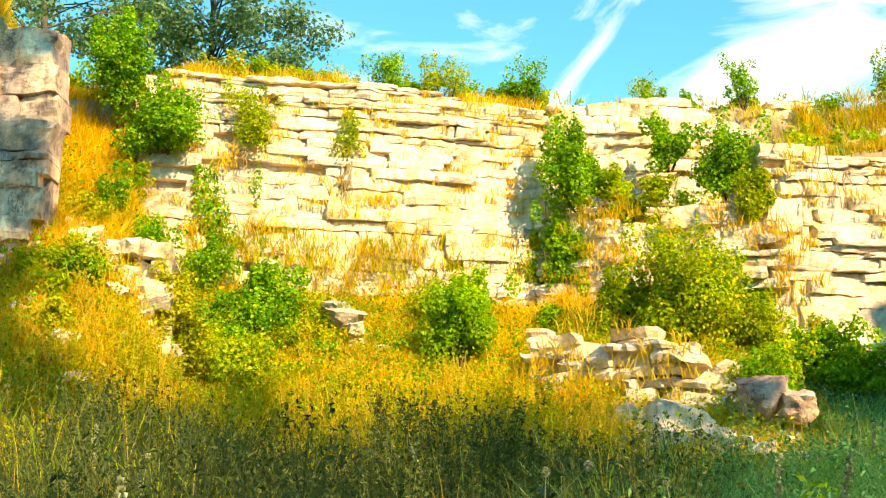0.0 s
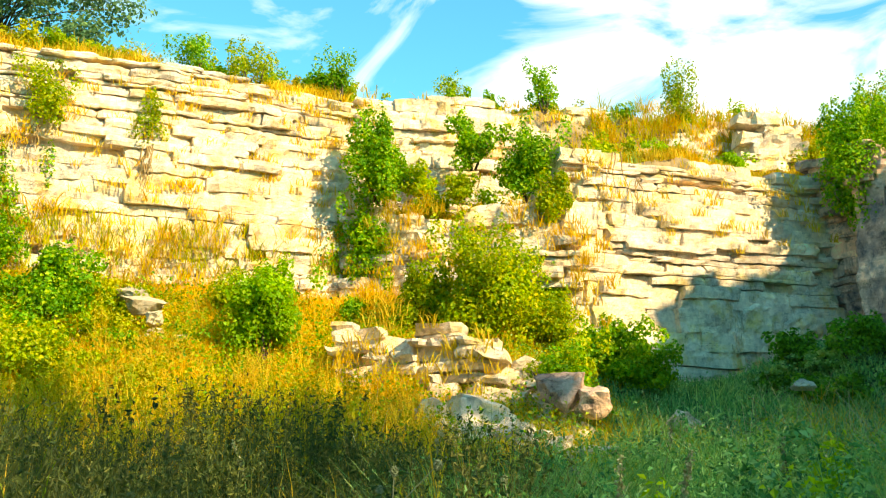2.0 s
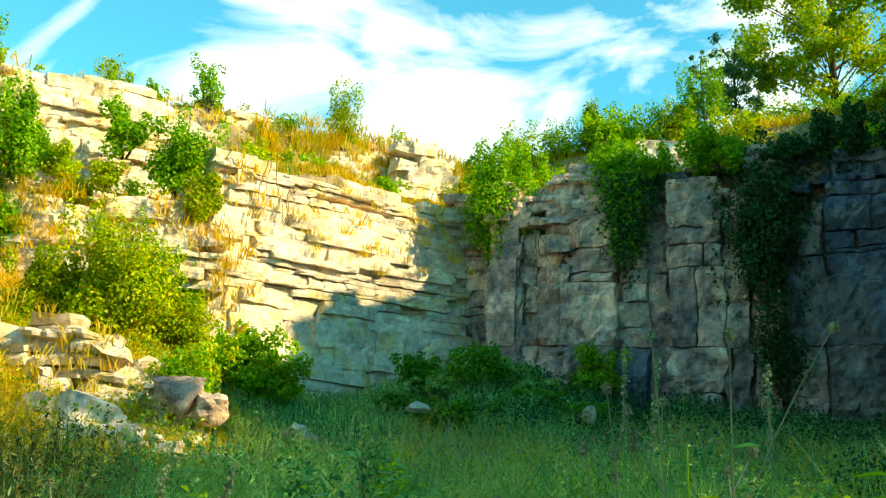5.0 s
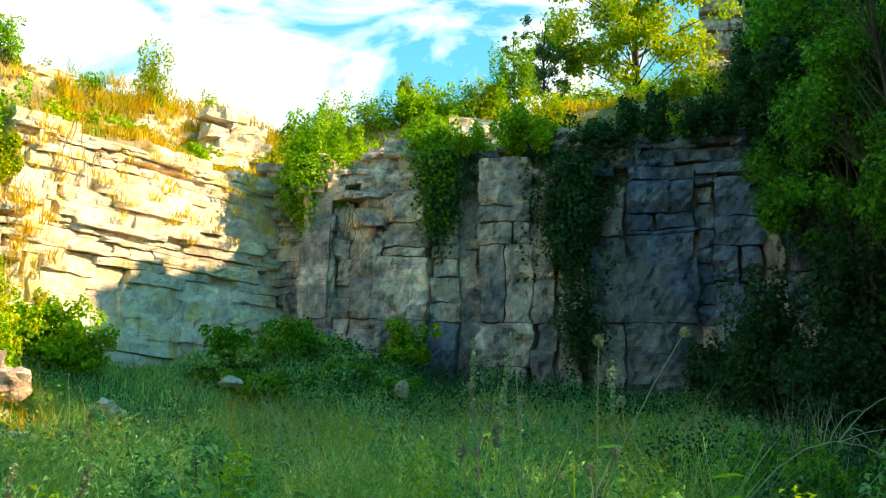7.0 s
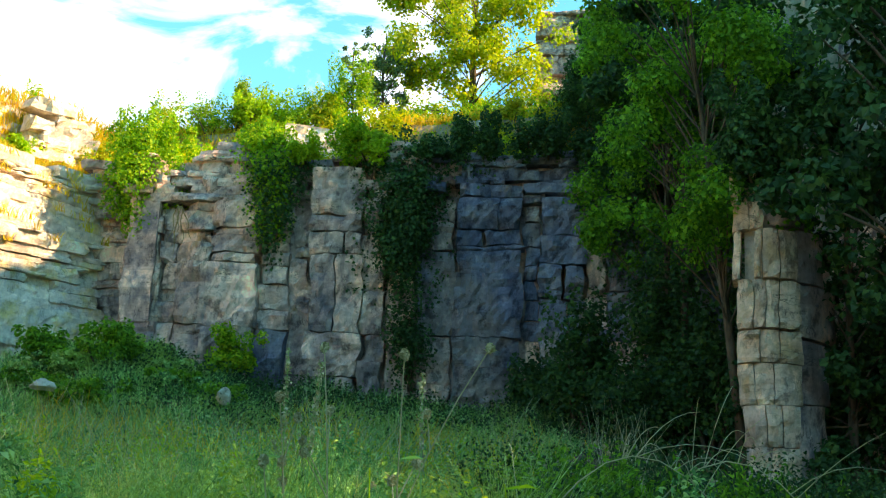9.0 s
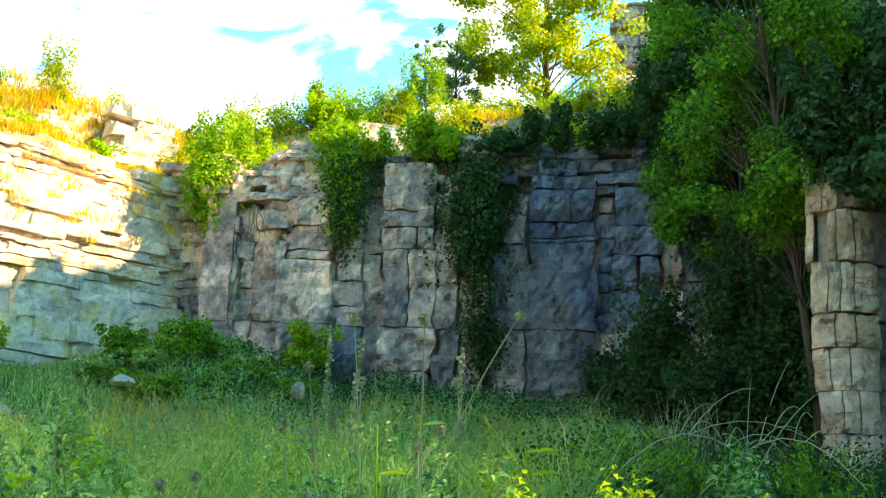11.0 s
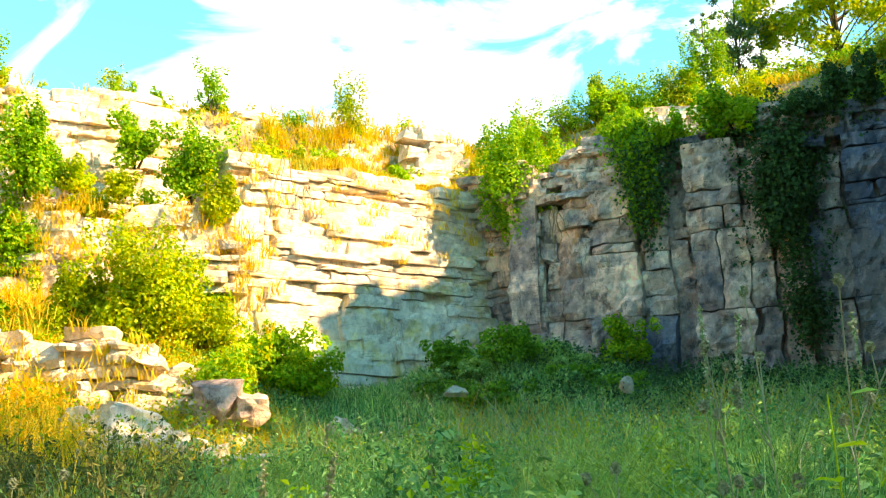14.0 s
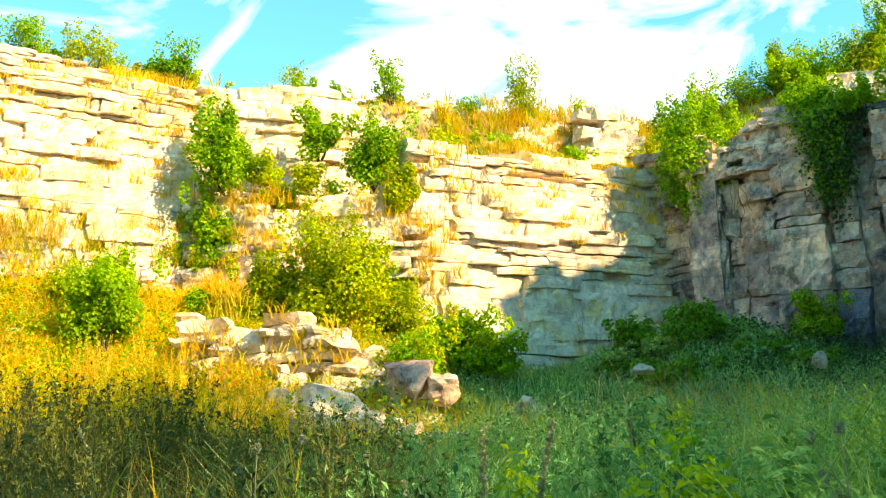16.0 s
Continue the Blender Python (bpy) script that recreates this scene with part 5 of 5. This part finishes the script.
# ---- weeds near the path ----
def weed(x, y, high, seed, head="bur", leafy=6, material=None):
    """A tall stalk with paired leaves and a seed head or flower spike."""
    rng = np.random.default_rng(seed)
    names = {"bur": "dry weed stalk with round seed heads in the grass", "spike": "tall green weed with a pale upright spike", "leaf": "broad-leaved green weed in the meadow"}
    z = float(ground_z(x, y))
    ob = thing("weed", (x, y, z), names[head], "weed", "weeds in the meadow")
    material = material or MEADOW
    t = np.linspace(0, 1, 9)[:, None]
    bow = rng.normal(0, 0.10, 2) * high
    stem = np.concatenate([bow[0] * t ** 2, bow[1] * t ** 2, high * t - 0.05], 1)
    part("stem", mesh_of("stem", *tube(stem, 0.005, 0.0025, 6), SEED if head == "bur" else material, True), ob)
    tips = [stem[-1]]
    if head == "bur":
        for _ in range(rng.integers(1, 4)):
            k = rng.uniform(0.6, 0.85)
            root = np.array([np.interp(k, t[:, 0], stem[:, j]) for j in range(3)])
            tip = root + [rng.normal(0, 0.08), rng.normal(0, 0.08), rng.uniform(0.1, 0.22)]
            part("branch", mesh_of("branch", *tube(np.linspace(root, tip, 4), 0.004, 0.002, 5), SEED, True), ob)
            tips.append(tip)
        for tip in tips:
            d = rng.normal(0, 1, (70, 3))
            d /= np.linalg.norm(d, axis=1)[:, None]
            part("seed_head", mesh_of("seed_head", *leaves(rng, tip + d * [0.016, 0.016, 0.02], d, 0.022, slim=0.25), SEED), ob)
    elif head == "spike":
        k = rng.random(160)
        c = np.stack([np.interp(0.72 + 0.28 * k, t[:, 0], stem[:, j]) for j in range(3)], 1) + rng.normal(0, 0.008, (160, 3))
        d = rng.normal(0, 1, (160, 3))
        part("flower_spike", mesh_of("flower_spike", *leaves(rng, c, d / np.linalg.norm(d, axis=1)[:, None], 0.02), SEED), ob)
    for i in range(leafy):
        k = rng.uniform(0.15, 0.8 if head != "leaf" else 1.0)
        at = np.array([np.interp(k, t[:, 0], stem[:, j]) for j in range(3)])
        a = rng.uniform(0, 6.28)
        way, long = np.array([math.cos(a), math.sin(a), 0.25]), rng.uniform(0.05, 0.12)
        side = np.array([-math.sin(a), math.cos(a), 0]) * long * 0.2
        rows = [at, at + way * long * 0.35 + side, at + way * long * 0.35 - side + 0, at + way * long * 0.75 + side * 0.8 - [0, 0, 0.03 * long], at + way * long * 0.75 - side * 0.8 - [0, 0, 0.03 * long], at + way * long * 1.1 - [0, 0, 0.25 * long], at + way * long * 0.35 - [0, 0, 0.08 * long], at + way * long * 0.75 - [0, 0, 0.14 * long]]
        f = [(0, 6, 1), (0, 2, 6), (1, 6, 7), (1, 7, 3), (6, 2, 4), (6, 4, 7), (3, 7, 5), (7, 4, 5)]
        part("leaf", mesh_of("leaf", rows, f, material, True), ob)
    return ob


weed(2.75, 5.26, 1.85, 1, "spike", 5)
weed(2.83, 5.2, 1.75, 2, "spike", 4)
weed(2.58, 4.2, 1.78, 3, "bur", 3)
weed(2.5, 4.27, 1.75, 4, "bur", 2)
weed(2.45, 3.7, 1.7, 5, "bur", 4)
weed(3.1, 4.45, 1.82, 6, "spike", 4)
weed(1.85, 2.9, 1.42, 7, "leaf", 7, VIVID)
weed(2.7, 3.15, 1.34, 9, "leaf", 9, VIVID)
weed(2.34, 4.34, 1.5, 10, "bur", 5)
WEEDS = np.random.default_rng(91)
for i in range(46):
    head, far = math.radians(WEEDS.uniform(-56, 34)), WEEDS.uniform(3.4, 11)
    px, py = -math.sin(head) * far, math.cos(head) * far
    weed(px, py, WEEDS.uniform(0.75, 1.05) + 0.1 * (7 - far) * (far < 7), 100 + i, ("bur", "spike", "leaf")[WEEDS.integers(3)], int(WEEDS.integers(3, 9)), (MEADOW, DUSK, VIVID)[WEEDS.integers(3)])


for i in range(34):
    head, far = math.radians(WEEDS.uniform(-50, -4)), WEEDS.uniform(3.6, 9.0)
    px, py = -math.sin(head) * far, math.cos(head) * far
    shrub(px, py, float(ground_z(px, py)), WEEDS.uniform(0.55, 0.95) + 0.06 * (9 - far), WEEDS.uniform(0.22, 0.45), (VIVID, MEADOW, MEADOW, MEADOW)[i % 4], "leafy upright herb in the shaded meadow", 0.045, name="herb", category="herb", group="herbs in the meadow", dense=0.55, stems=3, slim=0.28)

# bare stalks standing on the rims against the sky
for i in range(18):
    head = WEEDS.uniform(-16, 20)
    far = float(land(head)[2]) + WEEDS.choice([0.8, 4.0]) + WEEDS.uniform(0, 0.5)
    weed(-math.sin(math.radians(head)) * far, math.cos(math.radians(head)) * far, WEEDS.uniform(0.7, 1.5), 200 + i, "spike", 3, STRAW)


def dead_branch(x, y, z, turn, seed):
    """A fallen bare branch with drooping twigs."""
    rng = np.random.default_rng(seed)
    ob = thing("dead_branch", (x, y, z), "arching dead branch with pale drooping twigs", "branch")
    t = np.linspace(0, 1, 10)[:, None]
    main = np.concatenate([1.5 * t - 0.75, 0.2 * np.sin(3 * t), -0.1 + 1.15 * np.sin(2.3 * t)], 1)
    limb = part("limb", mesh_of("limb", *tube(main, 0.006, 0.003, 6), SEED, True), ob)
    for i in range(10):
        k = rng.uniform(0.35, 1)
        at = np.array([np.interp(k, t[:, 0], main[:, j]) for j in range(3)])
        d = rng.normal(0, 0.25, 3)
        u = np.linspace(0, 1, 6)[:, None]
        twig = at + u * [d[0] + 0.2, d[1] * 0.8, 0.28 + abs(d[2])] - u ** 2 * [0, 0, rng.uniform(0.2, 0.55)]
        part("twig", mesh_of("twig", *tube(twig, 0.0035, 0.0015, 5), SEED, True), limb)
    ob.matrix_world = pose(x, y, z, 0, 0, turn)
    return ob


def rotten_stump(x, y, size, seed):
    """A low heap of dark rotten wood: a broken stump with torn splinters."""
    rng = np.random.default_rng(seed)
    z = float(ground_z(x, y))
    ob = thing("rotten_stump", (x, y, z), "dark rotten stump with torn wood among the herbs", "stump")
    bm = bmesh.new()
    bmesh.ops.create_icosphere(bm, subdivisions=4, radius=1.0)
    for vert in bm.verts:
        c = vert.co.copy()
        c *= 1 + 0.3 * noise.noise(c * 1.8 + Vector((seed, 0, 0))) + 0.16 * noise.noise(Vector((c.x * 7, c.y * 7, c.z * 1.5)))
        vert.co = Vector((c.x * 1.25, c.y * 0.8, max(c.z, -0.2) * 0.95 + 0.3)) * size
    me = bpy.data.meshes.new("stump_wood")
    bm.to_mesh(me)
    bm.free()
    me.materials.append(BARK)
    part("stump_wood", me, ob)
    for i in range(14):
        a = rng.uniform(0, 6.28)
        root = np.array([math.cos(a) * size * 0.9, math.sin(a) * size * 0.6, size * rng.uniform(0.4, 1.0)])
        tip = root + np.array([math.cos(a) * rng.uniform(0.1, 0.4), math.sin(a) * 0.2, rng.uniform(-0.15, 0.3)])
        part("splinter", mesh_of("splinter", *tube(np.linspace(root, tip, 4), 0.018, 0.004, 5), BARK, True), ob)
    return ob


rotten_stump(8.25, 8.75, 0.5, 3)
dead_branch(4.75, 5.0, float(ground_z(4.75, 5.0)), -42, 1)
dead_branch(5.2, 4.7, float(ground_z(5.2, 4.7)), -60, 2)
